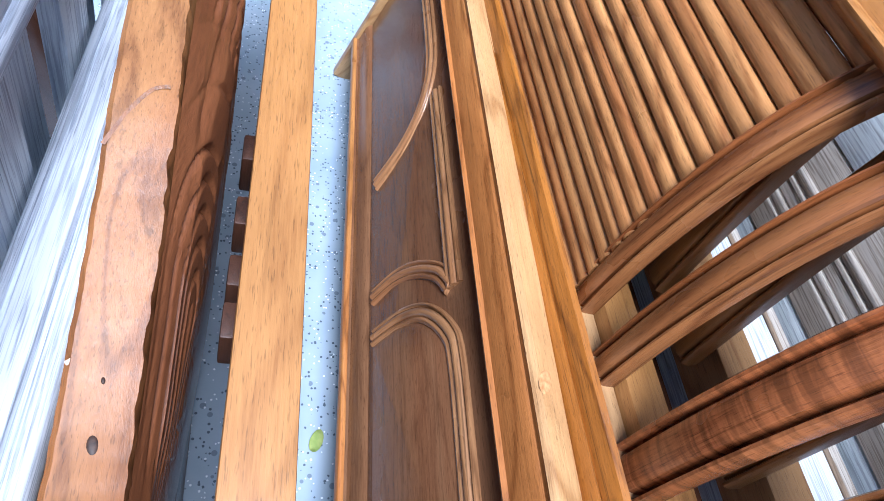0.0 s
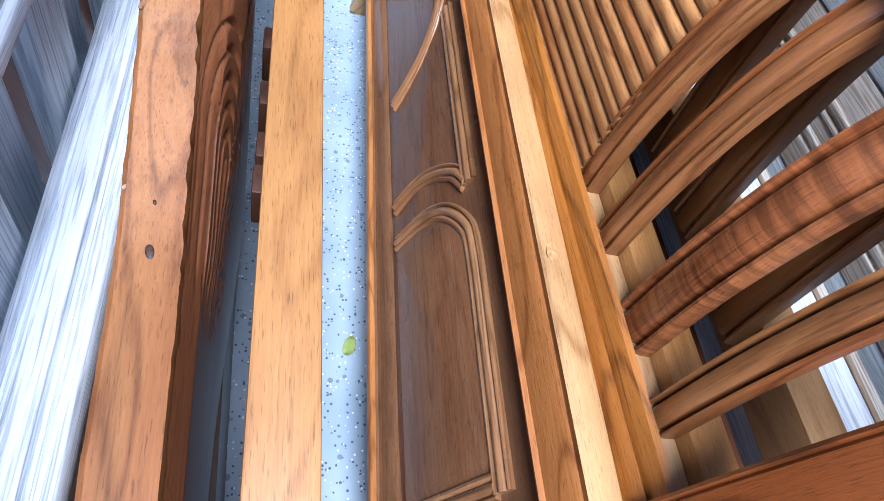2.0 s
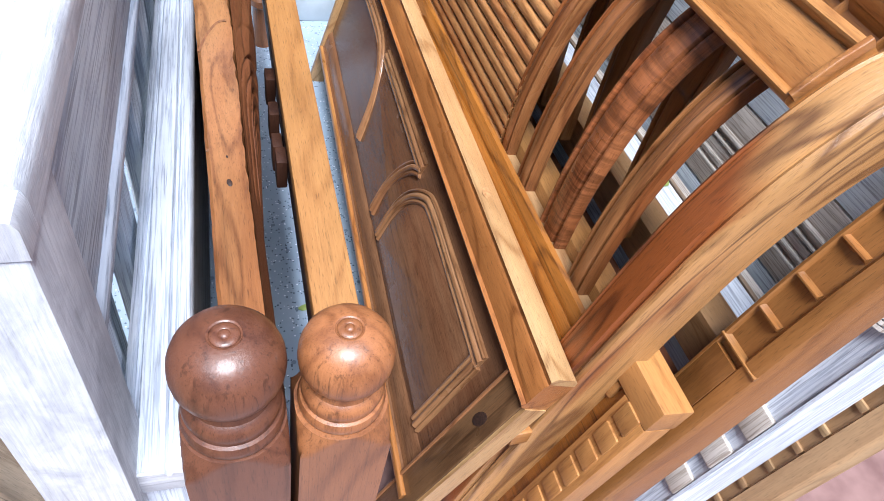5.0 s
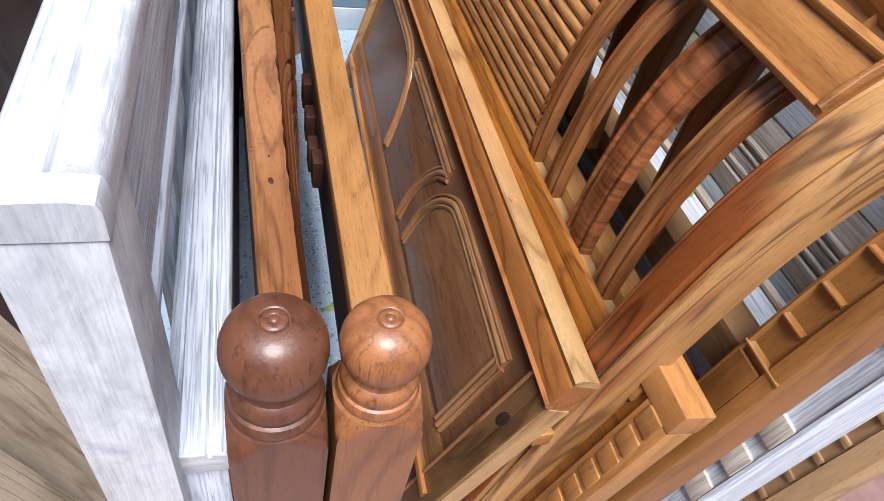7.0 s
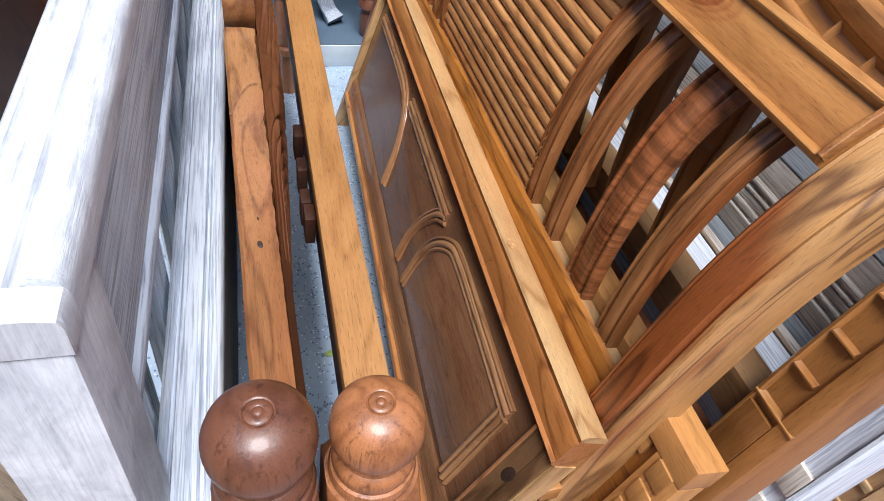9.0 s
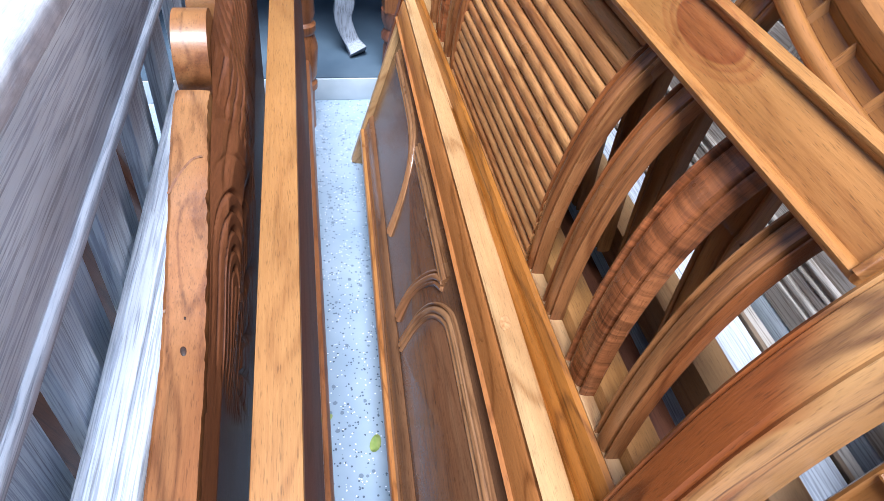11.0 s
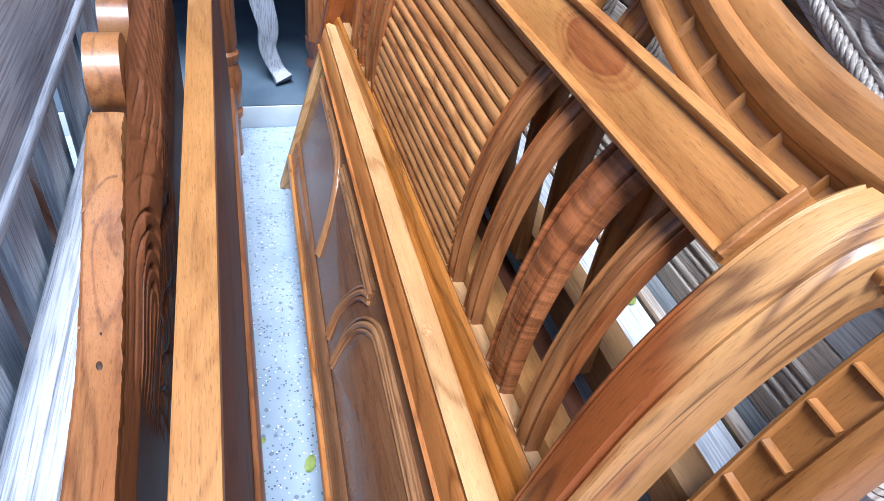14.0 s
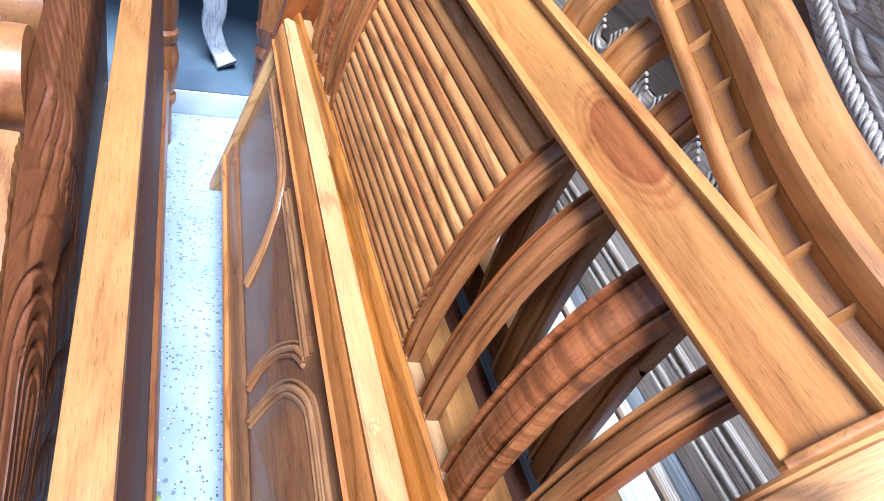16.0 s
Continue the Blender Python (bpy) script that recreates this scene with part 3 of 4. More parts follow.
def notched_headboard():
    """A second sleigh headboard: arched crest and posts carved with a row of square notches."""
    t = thing("notched_headboard", pose(0.165, -0.09, 0), "tan sleigh headboard with square notches carved along crest and posts", "headboard")
    line = spline([(p[0] + 0.005, p[1]) for p in FRONT[:-3]] + [(0.52, 1.0)], 7)
    lipped = [(-0.042, 0.085), (-0.042, 0.010), (-0.038, 0.003), (-0.030, 0.0), (-0.015, 0.0), (-0.0125, 0.002), (-0.010, 0.008), (0.031, 0.008), (0.033, 0.002), (0.035, 0.0), (0.039, 0.001), (0.042, 0.006), (0.042, 0.085)]
    for y0 in (-0.045, 1.56):
        part("post", sweep([(p.x, y0, p.y) for p in line], lipped, (0, 1, 0)), OCHRE["u"], t)
    plug = [(p.x, -0.045, p.y) for p in line if 0.30 < p.y < 0.618]
    part("post_face", sweep(plug, rounded(-0.013, 0.0335, -0.0005, 0.02, 0.001), (0, 1, 0)), OCHRE["u"], t)
    for z, lo, hi, tall in ((0.622, -0.084, -0.006, 0.005), (0.694, -0.052, -0.013, 0.004), (0.755, -0.052, -0.013, 0.004), (0.816, -0.052, -0.013, 0.004), (0.872, -0.052, -0.013, 0.004), (0.922, -0.052, -0.013, 0.004)):
        p = min(line, key=lambda q: abs(q.y - z))
        bar = bmesh.new()
        ends = [[bar.verts.new((x, y, w)) for w, x in ((-0.0065, 0.010), (-0.0012, -tall + 0.003), (0.0012, -tall + 0.003), (0.0065, 0.010))] for y in (lo, hi)]
        for j in range(4):
            bar.faces.new((ends[0][j], ends[0][(j + 1) % 4], ends[1][(j + 1) % 4], ends[1][j]))
        bar.faces.new(ends[0][::-1])
        bar.faces.new(ends[1])
        part("notch_bar", bar, OCHRE["y"], t).matrix_basis = pose(p.x, 0, p.y, 0, 13 + max(0.0, z - 0.7) * 75, 0)
    part("bottom_rail", box((0.40, -0.003, 0.32), (0.444, 1.515, 0.44), 0.004), RUSSET["y"], t)
    part("rear_rail", box((0.446, -0.003, 0.47), (0.505, 1.515, 0.553), 0.004), PALE["y"], t)
    path = spline([(0.455, -0.003, 1.0), (0.440, 0.10, 1.004), (0.430, 0.2, 1.016), (0.434, 0.32, 1.040), (0.447, 0.46, 1.083), (0.462, 0.62, 1.125), (0.468, 0.78, 1.14), (0.465, 0.94, 1.12), (0.458, 1.2, 1.05), (0.455, 1.515, 1.0)], 6)
    rod = [(-0.026 + 0.010 * math.cos(a), 0.004 + 0.010 * math.sin(a)) for a in [math.pi * (1.35 - 1.25 * q / 8) for q in range(9)]]
    sec = [(-0.036, -0.03)] + rod + [(-0.015, -0.012), (0.004, -0.014), (0.012, -0.004), (0.020, 0.008), (0.030, 0.014), (0.042, 0.012), (0.046, 0.008), (0.058, 0.012), (0.076, 0.008), (0.088, -0.008), (0.090, -0.035)]
    crest = part("crest", sweep(path, sec, (0.62, 0, 0.78)), OCHRE["u"], t, "arched tan crest with a notched channel")
    # Thin strip whose colour carries the shade inside the recess.
    part("channel", sweep(path, [(-0.0145, -0.0112), (0.004, -0.0130), (0.0118, -0.0032), (0.0118, -0.02), (-0.0145, -0.02)], (0.62, 0, 0.78)), CHANNEL, crest, "stained channel with recess shade in its colour")
    for i in range(20):
        y = 0.040 + 0.063 * i
        p, q = max((c for c in path if c.y <= y), key=lambda c: c.y), min((c for c in path if c.y > y), key=lambda c: c.y)
        p = p.lerp(q, (y - p.y) / (q.y - p.y))
        part("notch_bar", wedge(-0.017, 0.013, 0.007, -0.017, -0.005), OCHRE["x"], crest).matrix_basis = pose(p.x, p.y, p.z, 0, -51.5, 0)
    for y0 in (0.255, 0.41, 0.52, 0.63, 0.74, 0.85, 0.96, 1.10, 1.26):
        crown = min(path, key=lambda q: abs(q.y - y0))
        curve = spline([(0.400, 0.53), (0.392, 0.68), (0.390, 0.80), (0.396, crown.z - 0.20), (0.410, crown.z - 0.085), (crown.x - 0.008, crown.z - 0.032)], 6)
        part("splat", sweep([(p.x, y0 + 0.023, p.y) for p in curve], [(a * 0.056, b) for a, b in GROOVED], (0, 1, 0)), OCHRE["u"], t)
    return t


notched_headboard()


def tan_footboard():
    t = thing("tan_footboard", pose(0.335, -0.172, 0, 0, 12, 0), "tan footboard with small carved squares below its flat top", "footboard")
    part("top_rail", box((0.0, 0, 0.525), (0.058, 1.6, 0.572), 0.003), TAN["y"], t)
    part("panel", box((0.012, 0.005, 0.08), (0.04, 1.58, 0.5252), 0), AMBER["y"], t)
    part("end_stile", box((0.0, 0.0, 0.0), (0.052, 0.06, 0.5248), 0.003), TAN["z"], t)
    for z in (0.10, 0.155, 0.21, 0.265, 0.32, 0.375, 0.43, 0.485):
        part("carved_square", box((-0.004, 0.012, z), (0.004, 0.048, z + 0.042), 0.004), TAN["z"], t)
    for i in range(9):
        part("carved_square", box((0.004, 0.075 + i * 0.055, 0.485), (0.016, 0.118 + i * 0.055, 0.52), 0.004), TAN["y"], t)
    return t


tan_footboard()

# ---- boards with ball finials ----
BALL = [(0.0425, 0.727), (0.0445, 0.731), (0.0450, 0.737), (0.0430, 0.742), (0.0400, 0.7435), (0.0405, 0.747), (0.0420, 0.751), (0.0415, 0.757), (0.0385, 0.762), (0.0350, 0.764), (0.0335, 0.768), (0.0335, 0.774), (0.0355, 0.7765), (0.0395, 0.781), (0.0435, 0.788), (0.0462, 0.797), (0.0470, 0.807), (0.0460, 0.819), (0.0425, 0.831), (0.0365, 0.841), (0.0285, 0.8475), (0.0200, 0.8510), (0.0140, 0.8528)]
TIP = [(0.0140, 0.8528), (0.0136, 0.8537), (0.0126, 0.8534), (0.0118, 0.8527), (0.0106, 0.8540), (0.0080, 0.8547), (0.0054, 0.8549), (0.0046, 0.8543), (0.0036, 0.8556), (0.0018, 0.8562), (0.0, 0.8563)]



def squat(profile):
    """Stretch the ringed neck and press the ball flatter."""
    return [(r if z < 0.774 else r * 0.98, 0.727 + (z - 0.727) * 1.2 if z <= 0.774 else 0.7834 + (z - 0.774) * 0.87) for r, z in profile]


BALL, TIP = squat(BALL), squat(TIP)


def square_post(x, y, half, top):
    """A square post whose upper end is turned to a cone, so that each face ends in an arc."""
    bm = bmesh.new()
    count = 48
    heights = [0.0, top - 0.05] + [top - 0.034 + 0.034 * i / 12 for i in range(13)]
    rings = []
    for z in heights:
        cone = half * 1.02 + (top - z) * 0.60
        ring = []
        for i in range(count):
            a = 2 * math.pi * i / count
            r = half / max(abs(math.cos(a)), abs(math.sin(a)))
            r = min(r, cone, half * 1.385)
            ring.append(bm.verts.new((x + r * math.cos(a), y + r * math.sin(a), z)))
        rings.append(ring)
    for r0, r1 in zip(rings, rings[1:]):
        for i in range(count):
            j = (i + 1) % count
            bm.faces.new((r0[i], r0[j], r1[j], r1[i]))
    bm.faces.new(rings[0][::-1])
    bm.faces.new(rings[-1])
    return bm


def bed_post(t, material, tip, x=0.0, y=0.0, half=0.042, scale=1.0):
    post = part("post", square_post(x, y, half, 0.728), material["z"], t, "square dark-stained post")
    prof = [(r * scale, 0.728 + (z - 0.728) * scale) for r, z in BALL]
    ball = part("finial", lathe(prof, (x, y), 44), material["z"], post, "turned ball finial with a ringed neck")
    part("finial_tip", lathe([(r * scale, 0.728 + (z - 0.728) * scale) for r, z in TIP], (x, y), 32), tip, post, "flat end-grain tip")


def rough_edge(i, amp, seed):
    return amp * (0.6 * noise.noise(Vector((i * 0.55, seed, 0))) + 0.5 * noise.noise(Vector((i * 1.7, seed, 3))))


def carved_headboard():
    """A thick slab with a wavy hand-carved crest, rising in scroll steps to its middle."""
    t = thing("carved_headboard", pose(-0.084, -0.16, 0), "reddish brown headboard with hand-carved scalloped crest and ball-topped post", "headboard")
    bed_post(t, RUSSET, RUSSET["z"], 0.003, 0.0, 0.0455)
    tops = spline([(0.04, 0.712), (0.15, 0.713), (0.24, 0.716), (0.31, 0.722), (0.38, 0.738), (0.46, 0.762), (0.54, 0.790), (0.62, 0.808), (0.672, 0.813)], 14)
    bm = bmesh.new()
    rows = []
    for i, p in enumerate(tops):
        xr = 0.041 - max(0.0, 0.0015 + rough_edge(i * 0.30, 0.004, 1.5)) * min(1, max(0.15, (p.x - 0.1) * 3))
        xl = -0.005 + 0.3 * rough_edge(i * 0.4, 0.004, 8.5)
        z = p.y
        f = min(1.0, max(0.0, (p.x - 0.2) / 0.5))
        g = 0.024 * f * f * (3 - 2 * f)
        rows.append([(xl, p.x, 0.301), (xl, p.x, z - 0.004), (xl + 0.004, p.x, z), (0.3 * xl + 0.7 * xr, p.x, z + rough_edge(i, 0.0008, 4)), (xr, p.x, z - 0.002), (xr + 0.003, p.x, z - 0.014), (0.040 + 0.25 * g, p.x, z - 0.03), (0.041 + 0.8 * g, p.x, z - 0.08), (0.043 + g, p.x, 0.301)])
    rings = [[bm.verts.new(c) for c in r] for r in rows]
    k = len(rings[0])
    for a, b in zip(rings, rings[1:]):
        for j in range(k):
            bm.faces.new((a[j], a[(j + 1) % k], b[(j + 1) % k], b[j]))
    bm.faces.new(rings[0][::-1])
    bm.faces.new(rings[-1])
    part("slab", bm, SLAB, t, "worn reddish slab with a chipped wavy edge")
    for y, z, r in ((0.307, 0.7215, 0.0048), (0.345, 0.7295, 0.0018)):
        knot = bmesh.new()
        bmesh.ops.create_uvsphere(knot, u_segments=14, v_segments=6, radius=1.0)
        bmesh.ops.scale(knot, vec=(r * 0.7, r * 1.3, 0.0009), verts=knot.verts)
        part("knot", knot, KNOT, t, "dark knot").matrix_basis = pose(0.019, y, z, 6, 0, 10)
    for pts in ([(-0.004, 0.355, 0.731), (0.008, 0.362, 0.7325), (0.022, 0.358, 0.7315), (0.036, 0.37, 0.7325)], [(-0.004, 0.50, 0.7770), (0.008, 0.525, 0.7855), (0.022, 0.545, 0.7920), (0.034, 0.55, 0.7935)]):
        part("crack_ridge", sweep(spline(pts, 4), [(-0.0015, 0), (0, 0.0012), (0.0015, 0)], (0, 1, 0.4)), SLAB, t, "pale worn ridge")
    part("body", box((-0.003, 0.666, 0.3005), (0.060, 1.399, 0.78), 0.006), CARVED, t)
    for cy, cz, r in ((0.748, 0.826, 0.060), (0.935, 0.818, 0.058), (1.125, 0.802, 0.058)):
        scroll = bmesh.new()
        pts = [(cy + r * math.cos(a), cz + r * math.sin(a)) for a in [math.pi * 1.22 - math.pi * 1.25 * s / 14 for s in range(15)]]
        pts += [(cy + r, 0.3), (cy - 0.8 * r, 0.3)]
        fr = [scroll.verts.new((-0.0035, y, z)) for y, z in pts]
        bk = [scroll.verts.new((0.042 if z > 0.6 else 0.060, y, z)) for y, z in pts]
        scroll.faces.new(fr)
        scroll.faces.new(bk[::-1])
        for i in range(len(pts)):
            j = (i + 1) % len(pts)
            scroll.faces.new((fr[i], fr[j], bk[j], bk[i]))
        part("scroll", scroll, SLAB, t)
    def crest_at(y):
        if y >= 0.665:
            return 0.813 + 0.045 * min(1.0, (y - 0.665) / 0.08)
        k = max(i for i in range(len(tops) - 1) if tops[i].x <= y or i == 0)
        return tops[k].y + (tops[k + 1].y - tops[k].y) * (y - tops[k].x) / (tops[k + 1].x - tops[k].x)

    def cut(phase, width):
        """1 on the flat of a strand, falling to 0 in the narrow groove between two."""
        return min(1.0, abs(math.sin(phase)) / width) ** 0.8

    def relief(y, z, top):
        """Height of the carving: nested loops, a fan of feathers beyond them, then long strands."""
        v, reach = z - top + 0.066, y - 0.43
        d = math.hypot(v, 0.50 * max(0.0, reach))
        loops = cut(math.pi * d / 0.0125 + 9 * v, 0.6)
        a = math.atan2(v, reach + 0.12) + 1.6 * d
        feathers = cut(12 * a, 0.6) * (0.55 + 0.45 * cut(math.pi * (d / 0.034 + 1.6 * a), 0.35))
        strands = cut(math.pi * (z + 0.012 * math.sin(11 * y) - 0.32 * y) / 0.017, 0.55) * (0.7 + 0.3 * cut(math.pi * (y / 0.11 + 6 * z), 0.3))
        far = min(1.0, max(0.0, (d - 0.060) / 0.012))
        long = min(1.0, max(0.0, (y - 0.64) / 0.08))
        start = min(1.0, max(0.0, (y - 0.27 - 0.4 * abs(v)) / 0.05))
        h = (loops * (1 - far) + feathers * far) * (1 - long) + strands * long
        swell = 0.5 * noise.noise(Vector((y * 14, z * 22, 1.0)))
        return start * min(1.0, max(0.0, (z - top + 0.24) / 0.05)) * (0.0065 * (h - 0.8) + 0.004 * swell)

    face = bmesh.new()
    skin = []
    for i in range(641):
        y = 0.045 + 1.35 * i / 640
        top = crest_at(y) - 0.009
        f = min(1.0, max(0.0, (y - 0.2) / 0.5))
        g = 0.024 * f * f * (3 - 2 * f)
        column = []
        for q in range(141):
            z = top - 0.25 * q / 140
            ease = min(1.0, (top - z) / 0.03)
            column.append(face.verts.new((0.0425 + ease * (0.0100 + g * min(1.0, max(0.3, (top - z) / 0.08)) + relief(y, z, top)), y, z)))
        column.append(face.verts.new((0.0475 + g, y, 0.302)))
        skin.append(column)
    for a, b in zip(skin, skin[1:]):
        for q in range(141):
            face.faces.new((a[q], a[q + 1], b[q + 1], b[q]))
    part("carved_face", face, CARVED, t, "dark carved side face with feather strands")
    part("lower_panel", box((-0.004, 0.043, 0.0), (0.056, 1.399, 0.30), 0.002), DARKBROWN["y"], t)
    part("far_post", box((-0.042, 1.40, 0), (0.042, 1.484, 0.728), 0.003), RUSSET["z"], t)
    return t


SLAB = wood("worn_slab_wood", (0.342, 0.157, 0.0548), (0.117, 0.043, 0.0134), rough=0.33, coat=0.2, heart=0.55, grain=0.6, bump=0.25, streak=0.7)
CARVED = wood("carved_brown_wood", (0.22, 0.078, 0.028), (0.10, 0.031, 0.012), axis="y", rough=0.38, coat=0.1, bump=0.3, grain=0.92, streak=0.75)
carved_headboard()


def straight_footboard():
    t = thing("straight_footboard", pose(0.013, -0.16, 0, 0, 0, -1.4), "brown footboard with a straight tan top rail and ball-topped post", "footboard")
    bed_post(t, CHESTNUT, CHESTNUT["z"], 0.002, 0.0, 0.043, 0.90)
    part("top_rail", box((-0.012, 0.03, 0.705), (0.036, 1.74, 0.73), 0.003), TAN["y"], t, "flat tan top rail, scuffed")
    part("panel", prism([(0.032, 0.26), (0.010, 0.50), (0.001, 0.60), (-0.006, 0.67), (-0.006, 0.7048), (0.034, 0.7048), (0.040, 0.66), (0.047, 0.35), (0.0485, 0.26)], 0.043, 1.74), MAHOGANY["y"], t)
    part("lower_strip", prism([(0.049, 0.18), (0.064, 0.18), (0.064, 0.25), (0.058, 0.27), (0.049, 0.275)], 0.043, 1.74), CHESTNUT["y"], t)
    for y, z in ((0.42, 0.60), (0.49, 0.57), (0.55, 0.585), (0.62, 0.60)):
        part("bracket", box((-0.022, y, z), (-0.0062, y + 0.035, z + 0.05), 0.003), DARKBROWN["z"], t)
    turned = [(0.03, 0.0), (0.03, 0.14), (0.040, 0.15), (0.040, 0.17), (0.032, 0.18), (0.040, 0.20), (0.046, 0.30), (0.036, 0.34), (0.042, 0.35), (0.042, 0.37), (0.034, 0.38), (0.04, 0.40), (0.04, 0.74)]
    part("turned_leg", lathe(turned, (0.042, 1.79), 24), CHESTNUT["z"], t)
    return t


straight_footboard()


# ---- whitewashed boards ----
def white_headboard():
    t = thing("white_headboard", pose(-0.214, -0.172, 0, 0, 0, -1.8), "whitewashed headboard with a thick moulded cap and vertical slats", "headboard")
    cap = [(-0.036, 0.966), (-0.036, 0.986), (-0.030, 0.994), (-0.024, 0.996), (-0.022, 0.993), (-0.020, 0.9965), (0.003, 0.9985), (0.006, 0.993), (0.011, 0.993), (0.013, 1.001), (0.019, 1.005), (0.028, 1.003), (0.035, 0.996), (0.037, 0.988), (0.037, 0.966)]
    flat = [(-0.036, 0.966), (-0.036, 0.990), (-0.032, 0.996), (-0.002, 0.9985), (0.020, 0.9985), (0.034, 0.996), (0.037, 0.990), (0.037, 0.966)]
    cap_ob = part("cap", prism(cap, 0.026, 1.55), PAINT["y"], t, "white moulded cap")
    part("cap_end", prism([(x * 0.998, z) for x, z in flat], 0.0, 0.0259), PAINT["z"], cap_ob)
    part("leg", box((-0.0355, 0.0012, 0), (0.0355, 0.085, 0.9658), 0.003), PAINT["z"], t)
    part("leg", box((-0.034, 1.46, 0), (0.034, 1.545, 0.9658), 0.003), WHITE["z"], t)
    part("top_rail", box((-0.02, 0.0855, 0.785), (0.026, 1.4595, 0.9656), 0.002), GREY["y"], t)
    part("bead", sweep([(0.022, 0.0855, 0.777), (0.022, 1.4595, 0.777)], rounded(-0.012, 0.012, -0.012, 0.012, 0.008), (1, 0, 0)), WHITE["y"], t)
    for i in range(12):
        y = 0.09 + i * 0.114
        back = 0.026 * (i % 2)
        part("slat", box((-0.012 - back, y, 0.16), (0.012 - back, y + 0.086 + 0.006 * (i % 2), 0.785), 0.003), GREY["z"], t)
    part("bottom_rail", box((-0.02, 0.0855, 0.14), (0.024, 1.4595, 0.27), 0.003), GREY["y"], t)
    return t


white_headboard()


def white_footboard():
    t = thing("white_footboard", pose(-0.163, -0.148, 0, 0, 0, -2.0), "whitewashed footboard with a grooved top rail and brushed grain", "footboard")
    top = [(-0.034, 0.575), (-0.034, 0.604), (-0.029, 0.610), (-0.024, 0.612), (-0.022, 0.607), (-0.018, 0.607), (-0.015, 0.615), (0.010, 0.615), (0.013, 0.607), (0.016, 0.607), (0.019, 0.613), (0.030, 0.609), (0.034, 0.603), (0.034, 0.575)]
    part("top_rail", prism(top, 0.0, 1.5), WHITE["y"], t)
    part("end_cap", prism([(x * 0.99, z - 0.0005) for x, z in top], -0.004, -0.0002), PAINT["x"], t)
    part("end_post", box((-0.03, 0.004, 0), (0.03, 0.07, 0.5748), 0.003), WHITE["z"], t)
    part("panel", box((-0.018, 0.071, 0.1), (0.02, 1.49, 0.5748), 0), GREY["y"], t)
    return t


white_footboard()


def raw_headboard():
    t = thing("raw_headboard", pose(-0.36, -0.7, 0, 0, -15, 0), "unvarnished weathered headboard with rope carving along its frame", "headboard")
    part("panel", box((-0.03, 0, 0.0), (0.0, 0.93, 1.0), 0), BARE["z"], t)
    # Dark stain here also stands for the shade behind the white slats.
    part("panel", box((-0.03, 0.931, 0.0), (0.0, 2.0, 1.0), 0), DARKBROWN["z"], t, "dark-stained carved panel, gap shade in its colour")
    for y in (0.0, 0.62, 1.24, 1.9):
        part("stile", box((0.0, y, 0.0), (0.022, y + 0.1, 1.0), 0.004), (BARE if y < 0.9 else DARKBROWN)["z"], t)
    part("top_rail", box((-0.035, -0.02, 1.0), (0.03, 2.02, 1.12), 0.006), RAW["y"], t)
    for i in range(40):
        y = 0.75 + i * 0.03
        part("rope_twist", sweep([(0.032, y, 0.94), (0.040, y + 0.015, 0.96), (0.032, y + 0.03, 0.98)], rounded(-0.01, 0.01, -0.008, 0.008, 0.005), (0, 1, 0)), CREAM["z"], t)
    return t


raw_headboard()


# ---- pale boards behind ----
def white_sleigh():
    t = thing("white_sleigh_headboard", pose(0.345, -0.105, 0), "whitewashed sleigh headboard with panelled curved post and carved rosette", "headboard")
    line = spline([(x, z) for x, z in FRONT if z < 0.9], 6)
    sec = [(-0.045, 0.09), (-0.045, 0.008), (-0.038, 0.0), (-0.032, 0.0), (-0.030, 0.007), (0.030, 0.007), (0.032, 0.0), (0.038, 0.0), (0.045, 0.008), (0.045, 0.09)]
    part("post", sweep([(p.x, -0.045, p.y) for p in line], lambda s: [(a * (1 + 0.5 * s * (a > 0)), b) for a, b in sec], (0, 1, 0)), WHITE["u"], t)
    for z in (0.20, 0.30, 0.40):
        p = min(line, key=lambda q: abs(q.y - z))
        part("post_tablet", box((-0.008, -0.075, 0), (0.004, -0.015, 0.06), 0.004), CREAM["z"], t).matrix_basis = pose(p.x + 0.006, 0, p.y, 0, 12, 0)
    top = min(line, key=lambda q: abs(q.y - 0.70))
    for k in range(4):
        r = 0.010 + 0.008 * k
        ring = [(r * math.cos(a), r * math.sin(a)) for a in [2 * math.pi * q / 18 + 0.5 * k for q in range(15)]]
        part("carved_scroll", sweep([(-0.002, a, b) for a, b in ring], [(-0.003, -0.003), (0.003, -0.003), (0.003, 0.003), (-0.003, 0.003)], (1, 0, 0)), CREAM["z"], t).matrix_basis = pose(top.x, -0.045, top.y, 0, 25, 0)
    part("side_rail", box((0.330, 0.002, 0.40), (0.422, 1.5, 0.51), 0.005), WHITE["y"], t, "white brushed rail")
    return t


white_sleigh()


